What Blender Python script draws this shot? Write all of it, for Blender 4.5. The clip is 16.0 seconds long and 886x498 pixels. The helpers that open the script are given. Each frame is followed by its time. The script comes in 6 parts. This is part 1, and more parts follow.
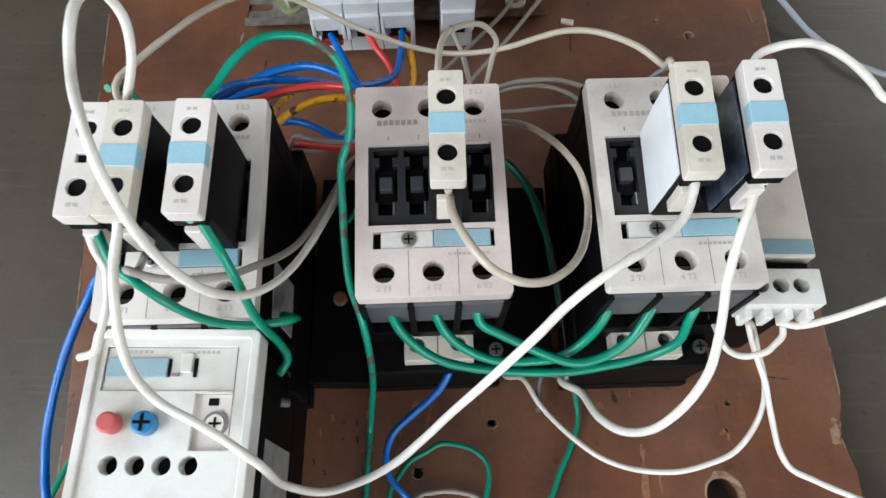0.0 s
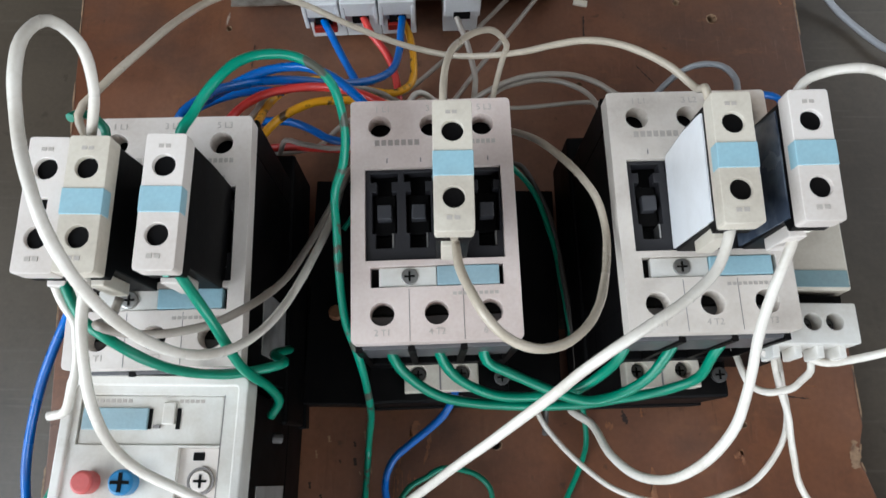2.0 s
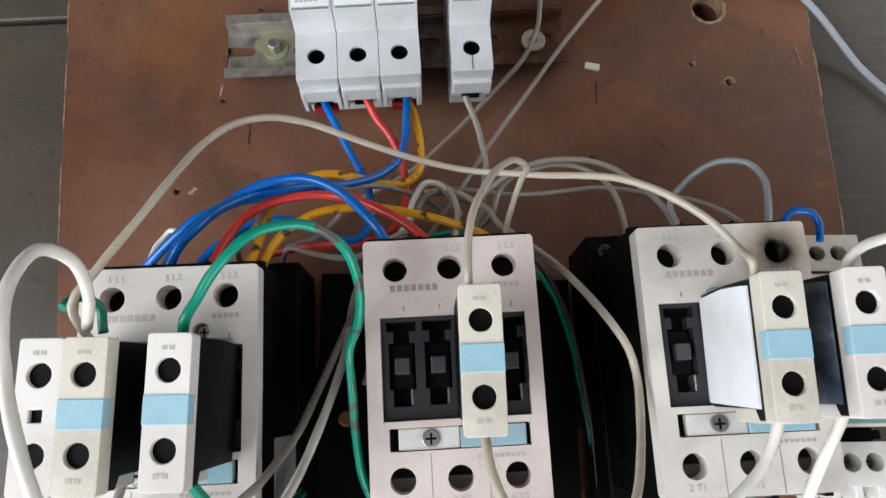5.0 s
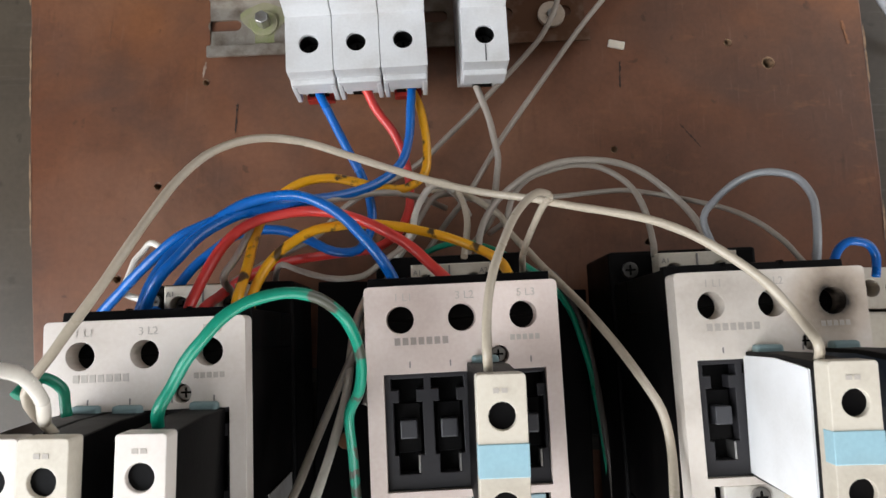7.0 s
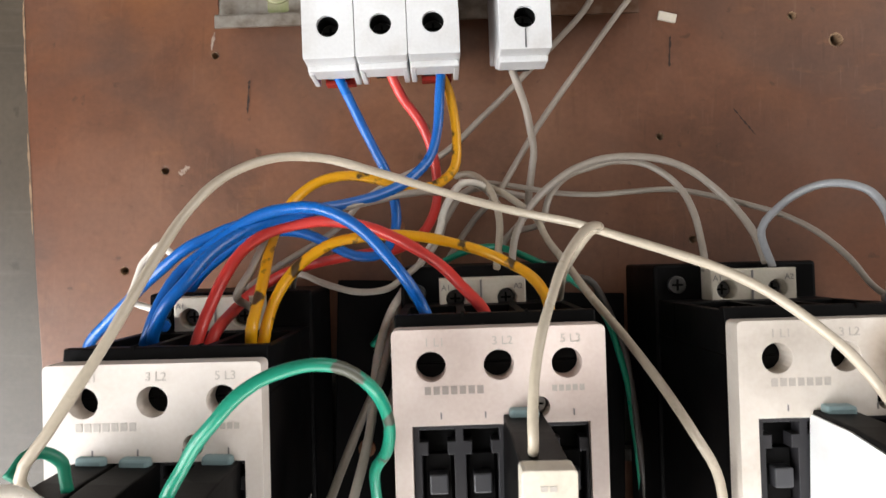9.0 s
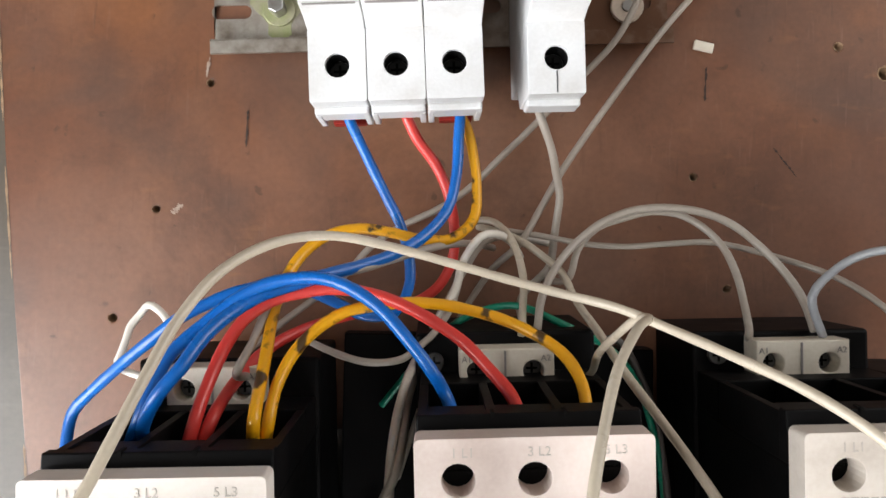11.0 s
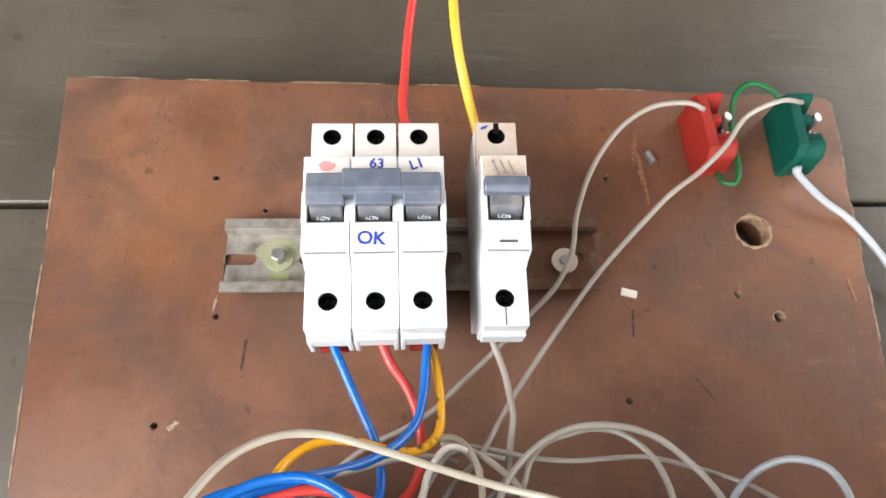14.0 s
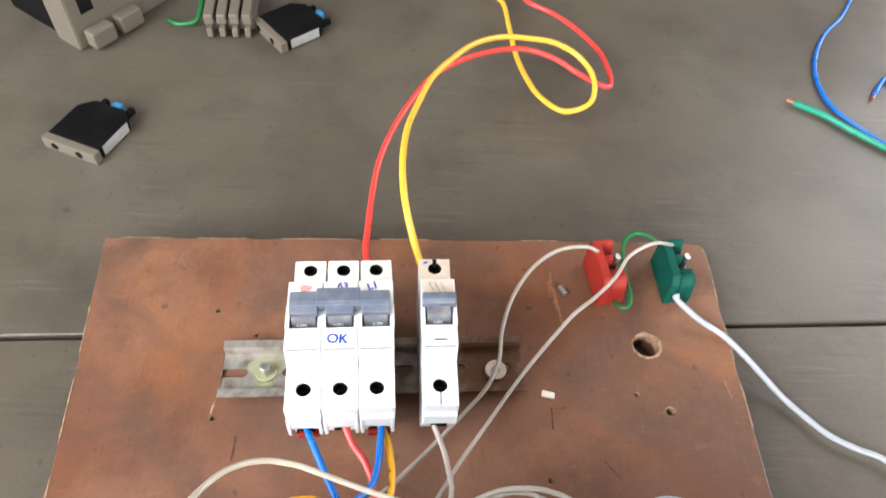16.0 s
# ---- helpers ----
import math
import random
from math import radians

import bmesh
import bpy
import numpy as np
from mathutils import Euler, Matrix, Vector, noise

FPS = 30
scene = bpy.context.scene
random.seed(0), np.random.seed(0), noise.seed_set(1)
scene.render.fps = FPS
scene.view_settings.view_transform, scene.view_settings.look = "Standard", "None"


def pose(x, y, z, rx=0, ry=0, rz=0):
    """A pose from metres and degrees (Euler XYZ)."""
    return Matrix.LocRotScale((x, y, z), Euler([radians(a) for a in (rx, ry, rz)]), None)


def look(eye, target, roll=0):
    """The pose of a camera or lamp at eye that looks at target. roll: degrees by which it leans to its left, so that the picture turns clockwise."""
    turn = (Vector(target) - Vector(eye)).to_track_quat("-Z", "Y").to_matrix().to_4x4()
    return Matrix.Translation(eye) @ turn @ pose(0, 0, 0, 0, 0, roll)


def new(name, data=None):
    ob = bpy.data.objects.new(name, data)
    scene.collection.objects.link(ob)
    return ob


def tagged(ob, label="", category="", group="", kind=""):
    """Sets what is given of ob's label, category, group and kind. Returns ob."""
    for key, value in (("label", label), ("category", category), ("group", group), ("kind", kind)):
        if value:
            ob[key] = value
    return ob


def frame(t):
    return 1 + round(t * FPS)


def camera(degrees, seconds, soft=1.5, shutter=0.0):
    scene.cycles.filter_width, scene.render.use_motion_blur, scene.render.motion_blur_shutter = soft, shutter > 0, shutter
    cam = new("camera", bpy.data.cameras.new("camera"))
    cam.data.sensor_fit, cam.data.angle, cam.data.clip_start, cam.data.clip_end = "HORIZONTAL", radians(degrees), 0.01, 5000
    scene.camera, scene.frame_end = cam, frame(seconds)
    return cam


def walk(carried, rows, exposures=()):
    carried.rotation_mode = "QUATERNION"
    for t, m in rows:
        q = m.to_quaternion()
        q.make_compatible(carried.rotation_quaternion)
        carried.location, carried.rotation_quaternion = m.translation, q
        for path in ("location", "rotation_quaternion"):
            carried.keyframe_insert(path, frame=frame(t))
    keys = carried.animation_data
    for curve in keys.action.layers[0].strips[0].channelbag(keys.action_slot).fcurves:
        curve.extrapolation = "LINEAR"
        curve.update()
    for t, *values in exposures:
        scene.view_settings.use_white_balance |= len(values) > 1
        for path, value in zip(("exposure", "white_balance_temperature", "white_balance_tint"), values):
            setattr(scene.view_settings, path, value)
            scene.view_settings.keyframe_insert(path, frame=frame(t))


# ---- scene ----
# ---------------------------------------------------------------- camera: seconds, place, yaw, pitch, roll
cam = camera(63.83, 16.0, 1.5, 0.5)
PATH = [
    (0, 0.00842, 0.01975, 0.33109, -0.144, -67.467, 0.384),
    (0.5, 0.00946, 0.02968, 0.32436, -1.589, -68.414, 1.841),
    (1, 0.00829, 0.03711, 0.32525, -0.928, -68.744, 0.845),
    (1.5, 0.00643, 0.04687, 0.32256, 0.566, -70.083, -0.397),
    (2, 0.00644, 0.05510, 0.32125, -0.675, -71.819, 1.121),
    (2.5, 0.00448, 0.06374, 0.32316, 0.446, -71.581, -0.232),
    (3, 0.00503, 0.07250, 0.32338, 0.282, -72.349, -0.132),
    (3.5, 0.00631, 0.08416, 0.32612, -0.252, -72.505, -0.337),
    (4, 0.00399, 0.09233, 0.32638, -1.487, -72.796, 0.792),
    (4.5, -0.00023, 0.10290, 0.32571, -2.900, -73.412, 2.215),
    (7, -0.00557, 0.15342, 0.30494, -6.051, -80.284, 5.603),
    (7.5, -0.00788, 0.16276, 0.29869, -8.160, -81.702, 8.066),
    (8, -0.00887, 0.17101, 0.29518, -2.864, -83.182, 2.791),
    (8.5, -0.01011, 0.17760, 0.29158, -4.042, -85.528, 4.451),
    (9, -0.01107, 0.18544, 0.28770, 0.864, -86.487, -0.347),
    (11.5, -0.02137, 0.21660, 0.26562, -36.398, -88.015, 37.962),
    (12, -0.02175, 0.21787, 0.27019, -16.060, -82.973, 18.069),
    (12.5, -0.02036, 0.21395, 0.28138, -11.798, -79.951, 13.631),
    (13, -0.01914, 0.20781, 0.28907, -8.765, -75.694, 10.622),
    (13.5, -0.01800, 0.20522, 0.29655, -7.305, -71.932, 8.990),
    (14, -0.01927, 0.19628, 0.30852, -6.216, -68.310, 8.003),
    (14.5, -0.01773, 0.18296, 0.31938, -5.617, -65.133, 7.979),
    (15, -0.01434, 0.16822, 0.33482, -4.718, -61.435, 6.420),
    (15.5, -0.00858, 0.14407, 0.35405, -4.679, -57.374, 5.878),
    (16, -0.00278, 0.12342, 0.37232, -4.794, -53.107, 5.592),
]
EXPOSURES = [(0.0, -0.38, 6030, 8), (0.5, -0.57, 6000, 8), (1.0, -0.48, 6000, 8), (1.5, -0.44, 6000, 8), (2.0, -0.57, 6000, 8), (2.5, -0.56, 6000, 8), (3.5, -0.60, 6000, 8), (4.5, -0.44, 6120, 9), (7.0, -0.24, 6480, 11), (8.0, 0.09, 6650, 11), (9.0, 0.26, 6800, 12), (11.5, 0.46, 6600, 11), (12.5, 0.71, 6450, 11), (14.5, 0.82, 6500, 11), (16.0, 1.00, 6350, 10)]
walk(cam, [(t, pose(x, y, z, 90 + pitch, 0, yaw) @ pose(0, 0, 0, 0, 0, roll)) for t, x, y, z, yaw, pitch, roll in PATH], EXPOSURES)


# ---------------------------------------------------------------- light
world = bpy.data.worlds.new("world")
scene.world = world
world.use_nodes = True
wn = world.node_tree.nodes
sky = wn.new("ShaderNodeTexSky")
sky.sky_type, sky.sun_disc = "NISHITA", False
sky.sun_elevation, sky.sun_rotation = radians(40), radians(230)
wn["Background"].inputs["Strength"].default_value = 0.10
world.node_tree.links.new(sky.outputs[0], wn["Background"].inputs["Color"])


def window_light(name, eye, target, sx, sy, watts, colour):
    lamp = bpy.data.lights.new(name, "AREA")
    lamp.shape, lamp.size, lamp.size_y, lamp.energy, lamp.color = "RECTANGLE", sx, sy, watts, colour
    ob = new(name, lamp)
    ob.matrix_world = look(eye, target)
    return ob


window_light("window_light_west", (-1.09, -0.50, 0.86), (0, -0.1, 0.30), 1.2, 1.4, 50, (0.92, 0.965, 1.0))
window_light("window_light_south", (0.72, -1.68, 0.80), (0.2, 0, 0.45), 1.9, 1.1, 44, (0.98, 0.985, 1.0))
# unseen fill lamp, added to brighten the bench's right side
window_light("fill_light_east", (1.88, 1.25, 1.00), (0.2, 0.4, 0.1), 1.6, 1.3, 22, (1.0, 0.98, 0.95))

# ---------------------------------------------------------------- materials


def mat(name, colour, rough=0.5, metal=0.0, dirt=(0.05, 0.04, 0.03), amount=0.3, scale=60.0, grain=900.0, bump=0.05, spec=0.5, coat=0.0, edge=(0.45, 0.75)):
    """A surface with stains at one scale and grain at a finer one."""
    m = bpy.data.materials.new(name)
    m.use_nodes = True
    n, link = m.node_tree.nodes, m.node_tree.links
    b = n["Principled BSDF"]
    b.inputs["Metallic"].default_value = metal
    b.inputs["Specular IOR Level"].default_value = spec
    b.inputs["Coat Weight"].default_value = coat
    co = n.new("ShaderNodeTexCoord")
    big, fine = n.new("ShaderNodeTexNoise"), n.new("ShaderNodeTexNoise")
    big.inputs["Scale"].default_value, big.inputs["Detail"].default_value = scale, 5
    fine.inputs["Scale"].default_value, fine.inputs["Detail"].default_value = grain, 3
    ramp = n.new("ShaderNodeValToRGB")
    ramp.color_ramp.elements[0].position, ramp.color_ramp.elements[1].position = edge
    mix, mix2 = n.new("ShaderNodeMix"), n.new("ShaderNodeMix")
    mix.data_type = mix2.data_type = "RGBA"
    mix.inputs["A"].default_value, mix.inputs["B"].default_value = (*colour, 1), (*dirt, 1)
    mul = n.new("ShaderNodeMath")
    mul.operation = "MULTIPLY"
    mul.inputs[1].default_value = amount
    mix2.blend_type, mix2.inputs["Factor"].default_value = "OVERLAY", 0.12
    rr = n.new("ShaderNodeMapRange")
    rr.inputs["To Min"].default_value, rr.inputs["To Max"].default_value = max(0.05, rough - 0.1), min(1, rough + 0.12)
    bp = n.new("ShaderNodeBump")
    bp.inputs["Strength"].default_value, bp.inputs["Distance"].default_value = bump, 0.001
    for a, o, c, i in ((co, "Object", big, "Vector"), (co, "Object", fine, "Vector"), (big, "Fac", ramp, "Fac"), (ramp, "Color", mul, 0),
                       (mul, 0, mix, "Factor"), (mix, "Result", mix2, "A"), (fine, "Fac", mix2, "B"), (mix2, "Result", b, "Base Color"),
                       (big, "Fac", rr, "Value"), (rr, "Result", b, "Roughness"), (fine, "Fac", bp, "Height"), (bp, "Normal", b, "Normal")):
        link.new(a.outputs[o], c.inputs[i])
    return m


CREAM = mat("cream_plastic", (0.74, 0.675, 0.615), 0.38, dirt=(0.30, 0.22, 0.16), amount=0.38, scale=30, bump=0.025)
CREAM_PINK = mat("pinkish_cream_plastic", (0.70, 0.595, 0.54), 0.38, dirt=(0.30, 0.19, 0.14), amount=0.4, scale=32, bump=0.025)
CREAM_OLD = mat("yellowed_plastic", (0.64, 0.58, 0.48), 0.45, dirt=(0.20, 0.14, 0.09), amount=0.45, scale=50)
GREYWHITE = mat("grey_white_plastic", (0.73, 0.705, 0.65), 0.38, dirt=(0.30, 0.22, 0.13), amount=0.55, scale=42)
MCBWHITE = mat("breaker_plastic", (0.62, 0.62, 0.62), 0.38, dirt=(0.30, 0.24, 0.18), amount=0.3, scale=55)
BLACK = mat("black_plastic", (0.003, 0.0028, 0.003), 0.5, dirt=(0.012, 0.010, 0.009), amount=0.35, scale=70, spec=0.10)
DARKGREY = mat("dark_grey_plastic", (0.075, 0.075, 0.08), 0.4, dirt=(0.16, 0.14, 0.12), amount=0.4, scale=70)
SLIDER = mat("grey_slider", (0.045, 0.045, 0.05), 0.4, amount=0.2)
LEVER = mat("dark_lever", (0.085, 0.085, 0.095), 0.36, dirt=(0.24, 0.21, 0.19), amount=0.6, scale=120)
PENCILGREY = mat("pale_print", (0.55, 0.54, 0.55), 0.6, amount=0.2)
TANNED = mat("tanned_plastic", (0.54, 0.44, 0.35), 0.5, dirt=(0.26, 0.17, 0.10), amount=0.7, scale=80)
# near-black puts the shade of holes, slots and recesses into the colour
RECESS_SHADE = mat("recess_shade", (0.004, 0.004, 0.004), 0.8, amount=0.1, spec=0.1)
CYAN = mat("pale_blue_label", (0.31, 0.50, 0.565), 0.45, dirt=(0.25, 0.33, 0.35), amount=0.4, scale=60)
TEAL = mat("grey_teal_label", (0.22, 0.34, 0.36), 0.5, dirt=(0.2, 0.22, 0.2), amount=0.5)
PAPER = mat("white_label", (0.86, 0.86, 0.86), 0.35, dirt=(0.55, 0.52, 0.48), amount=0.3)
# bluish base and paler streaks paint the window's reflection on the dark label
GLOSSDARK = mat("dark_label_painted_sheen", (0.075, 0.095, 0.135), 0.22, dirt=(0.34, 0.38, 0.44), amount=0.7, scale=60)
# darker steel for the rail under the contactors
DARKRAIL = mat("dark_rail_steel", (0.05, 0.045, 0.04), 0.6, metal=0.4, dirt=(0.10, 0.08, 0.06), amount=0.6)
STICKER = mat("silver_sticker", (0.42, 0.41, 0.39), 0.4, metal=0.3, dirt=(0.2, 0.17, 0.14), amount=0.6, scale=120)
# darkened screw steel; on terminal screws it carries the shade of their holes
DARKSTEEL = mat("dark_terminal_steel", (0.12, 0.115, 0.11), 0.5, metal=0.6, dirt=(0.01, 0.01, 0.01), amount=0.7, scale=200)
STEEL = mat("screw_steel", (0.45, 0.44, 0.42), 0.35, metal=0.9, dirt=(0.2, 0.15, 0.1), amount=0.6, scale=200)
RAILSTEEL = mat("rail_steel", (0.42, 0.38, 0.33), 0.42, metal=0.7, dirt=(0.10, 0.062, 0.035), amount=0.95, scale=85)
ZINC = mat("green_corroded_washer", (0.34, 0.32, 0.21), 0.55, metal=0.5, dirt=(0.25, 0.30, 0.10), amount=0.8, scale=150)
REDP = mat("red_plastic", (0.30, 0.022, 0.014), 0.5, dirt=(0.20, 0.02, 0.012), amount=0.5, spec=0.2)
GREENP = mat("green_plastic", (0.002, 0.062, 0.042), 0.5, dirt=(0.004, 0.03, 0.022), amount=0.5, spec=0.12)
REDBUTTON = mat("red_button", (0.50, 0.09, 0.08), 0.45, amount=0.3)
BLUEDIAL = mat("blue_dial", (0.02, 0.17, 0.36), 0.35, amount=0.3)
INK = mat("grey_print", (0.22, 0.20, 0.19), 0.6, amount=0.2)
MIDINK = mat("worn_print", (0.33, 0.28, 0.25), 0.6, amount=0.2)
PALEINK = mat("faded_print", (0.47, 0.42, 0.37), 0.6, amount=0.2)
BLUEINK = mat("blue_pen", (0.02, 0.05, 0.32), 0.5, amount=0.2)
REDINK = mat("red_pen", (0.70, 0.28, 0.25), 0.5, amount=0.2)
TOGGLE = mat("grey_toggle", (0.085, 0.095, 0.125), 0.38, dirt=(0.22, 0.225, 0.24), amount=0.5, scale=90)
DIRTYCREAM = mat("grimy_cream_plastic", (0.105, 0.086, 0.063), 0.55, dirt=(0.12, 0.09, 0.06), amount=0.7, scale=70)
W_WORN = mat("worn_green_insulation", (0.004, 0.25, 0.155), 0.32, dirt=(0.085, 0.062, 0.048), amount=0.9, scale=110, edge=(0.57, 0.60))
COPPER = mat("bare_copper", (0.55, 0.22, 0.10), 0.4, metal=0.9, amount=0.4)
W_WHITE = mat("white_insulation", (0.74, 0.69, 0.61), 0.26, dirt=(0.38, 0.32, 0.24), amount=0.55, scale=55, spec=0.5)
W_GREY = mat("greyed_insulation", (0.35, 0.305, 0.258), 0.36, dirt=(0.26, 0.21, 0.17), amount=0.6, scale=60)
W_GREEN = mat("green_insulation", (0.003, 0.22, 0.128), 0.3, dirt=(0.01, 0.10, 0.06), amount=0.4, scale=60)
W_DGREEN = mat("dark_green_insulation", (0.004, 0.105, 0.022), 0.4, dirt=(0.02, 0.05, 0.02), amount=0.5, scale=60)
W_BLUE = mat("blue_insulation", (0.0, 0.118, 0.46), 0.28, dirt=(0.01, 0.04, 0.16), amount=0.4, scale=60)
W_RED = mat("red_insulation", (0.66, 0.047, 0.037), 0.32, dirt=(0.30, 0.02, 0.02), amount=0.4, scale=60)
W_AMBER = mat("amber_insulation", (0.80, 0.37, 0.008), 0.32, dirt=(0.03, 0.018, 0.01), amount=0.95, scale=150, edge=(0.57, 0.64))
W_YELLOW = mat("yellow_insulation", (0.70, 0.37, 0.03), 0.3, dirt=(0.5, 0.3, 0.02), amount=0.3, scale=50)
SLOTGREY = mat("slot_plastic", (0.026, 0.025, 0.028), 0.45, dirt=(0.045, 0.04, 0.036), amount=0.4, spec=0.3)
W_COOL = mat("bluish_white_insulation", (0.335, 0.345, 0.36), 0.3, dirt=(0.24, 0.235, 0.23), amount=0.5, scale=60)
W_BEIGE = mat("beige_insulation", (0.50, 0.43, 0.335), 0.28, dirt=(0.36, 0.30, 0.22), amount=0.5, scale=50)
RELAYTAG = mat("grey_blue_label", (0.28, 0.40, 0.44), 0.45, dirt=(0.24, 0.28, 0.28), amount=0.5, scale=60)
FILLER = mat("worn_filler", (0.36, 0.27, 0.21), 0.7, dirt=(0.16, 0.08, 0.05), amount=0.8, scale=400)
DENT = mat("dark_dent", (0.03, 0.016, 0.011), 0.7, amount=0.3)
# near-black screws: the shade down in the breaker wells is in the colour
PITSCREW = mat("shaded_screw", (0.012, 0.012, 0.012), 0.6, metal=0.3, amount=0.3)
W_DARK = mat("dark_insulation", (0.085, 0.072, 0.064), 0.5, amount=0.4)



def scorched(m, x, y, r0, r1, inner=(0.012, 0.008, 0.006), outer=(0.30, 0.19, 0.10), ragged=0.005):
    """Stains a material round one point, with a ragged edge."""
    n, link = m.node_tree.nodes, m.node_tree.links
    b = n["Principled BSDF"]
    was = b.inputs["Base Color"].links[0].from_socket
    co, dist, q, add, ramp, mix = (n.new(k) for k in ("ShaderNodeTexCoord", "ShaderNodeVectorMath", "ShaderNodeTexNoise", "ShaderNodeMath", "ShaderNodeValToRGB", "ShaderNodeMix"))
    flat = n.new("ShaderNodeVectorMath")
    flat.operation, flat.inputs[1].default_value = "MULTIPLY", (1, 1, 0)
    dist.operation, dist.inputs[1].default_value = "DISTANCE", (x, y, 0)
    q.inputs["Scale"].default_value, q.inputs["Detail"].default_value = 220, 4
    add.operation, add.inputs[1].default_value = "MULTIPLY_ADD", ragged
    rng = n.new("ShaderNodeMapRange")
    rng.inputs["From Min"].default_value, rng.inputs["From Max"].default_value = r0, r1
    e = ramp.color_ramp.elements
    e[0].color, e[1].color = (1, 1, 1, 1), (0, 0, 0, 1)
    tint = n.new("ShaderNodeValToRGB")
    tint.color_ramp.elements[0].color, tint.color_ramp.elements[1].color = (*inner, 1), (*outer, 1)
    tint.color_ramp.elements[1].position = 0.6
    mix.data_type = "RGBA"
    for s, d in ((co.outputs["Object"], flat.inputs[0]), (flat.outputs[0], dist.inputs[0]), (co.outputs["Object"], q.inputs["Vector"]), (q.outputs["Fac"], add.inputs[0]),
                 (dist.outputs["Value"], add.inputs[2]), (add.outputs[0], rng.inputs["Value"]), (rng.outputs["Result"], ramp.inputs["Fac"]), (rng.outputs["Result"], tint.inputs["Fac"]),
                 (ramp.outputs["Color"], mix.inputs["Factor"]), (was, mix.inputs["A"]), (tint.outputs["Color"], mix.inputs["B"]), (mix.outputs["Result"], b.inputs["Base Color"])):
        link.new(s, d)
    return m


CREAM_BURNT = scorched(mat("scorched_cream_plastic", (0.72, 0.65, 0.575), 0.45, dirt=(0.24, 0.18, 0.13), amount=0.4, scale=45, bump=0.04), 0.0169, 0.0312, 0.0058, 0.0165)

RAIL_RUSTY = scorched(mat("rusty_rail_steel", (0.42, 0.38, 0.33), 0.42, metal=0.7, dirt=(0.10, 0.062, 0.035), amount=0.95, scale=85), 0.068, 0.0, 0.030, 0.085, (0.13, 0.062, 0.034), (0.19, 0.11, 0.07), 0.03)


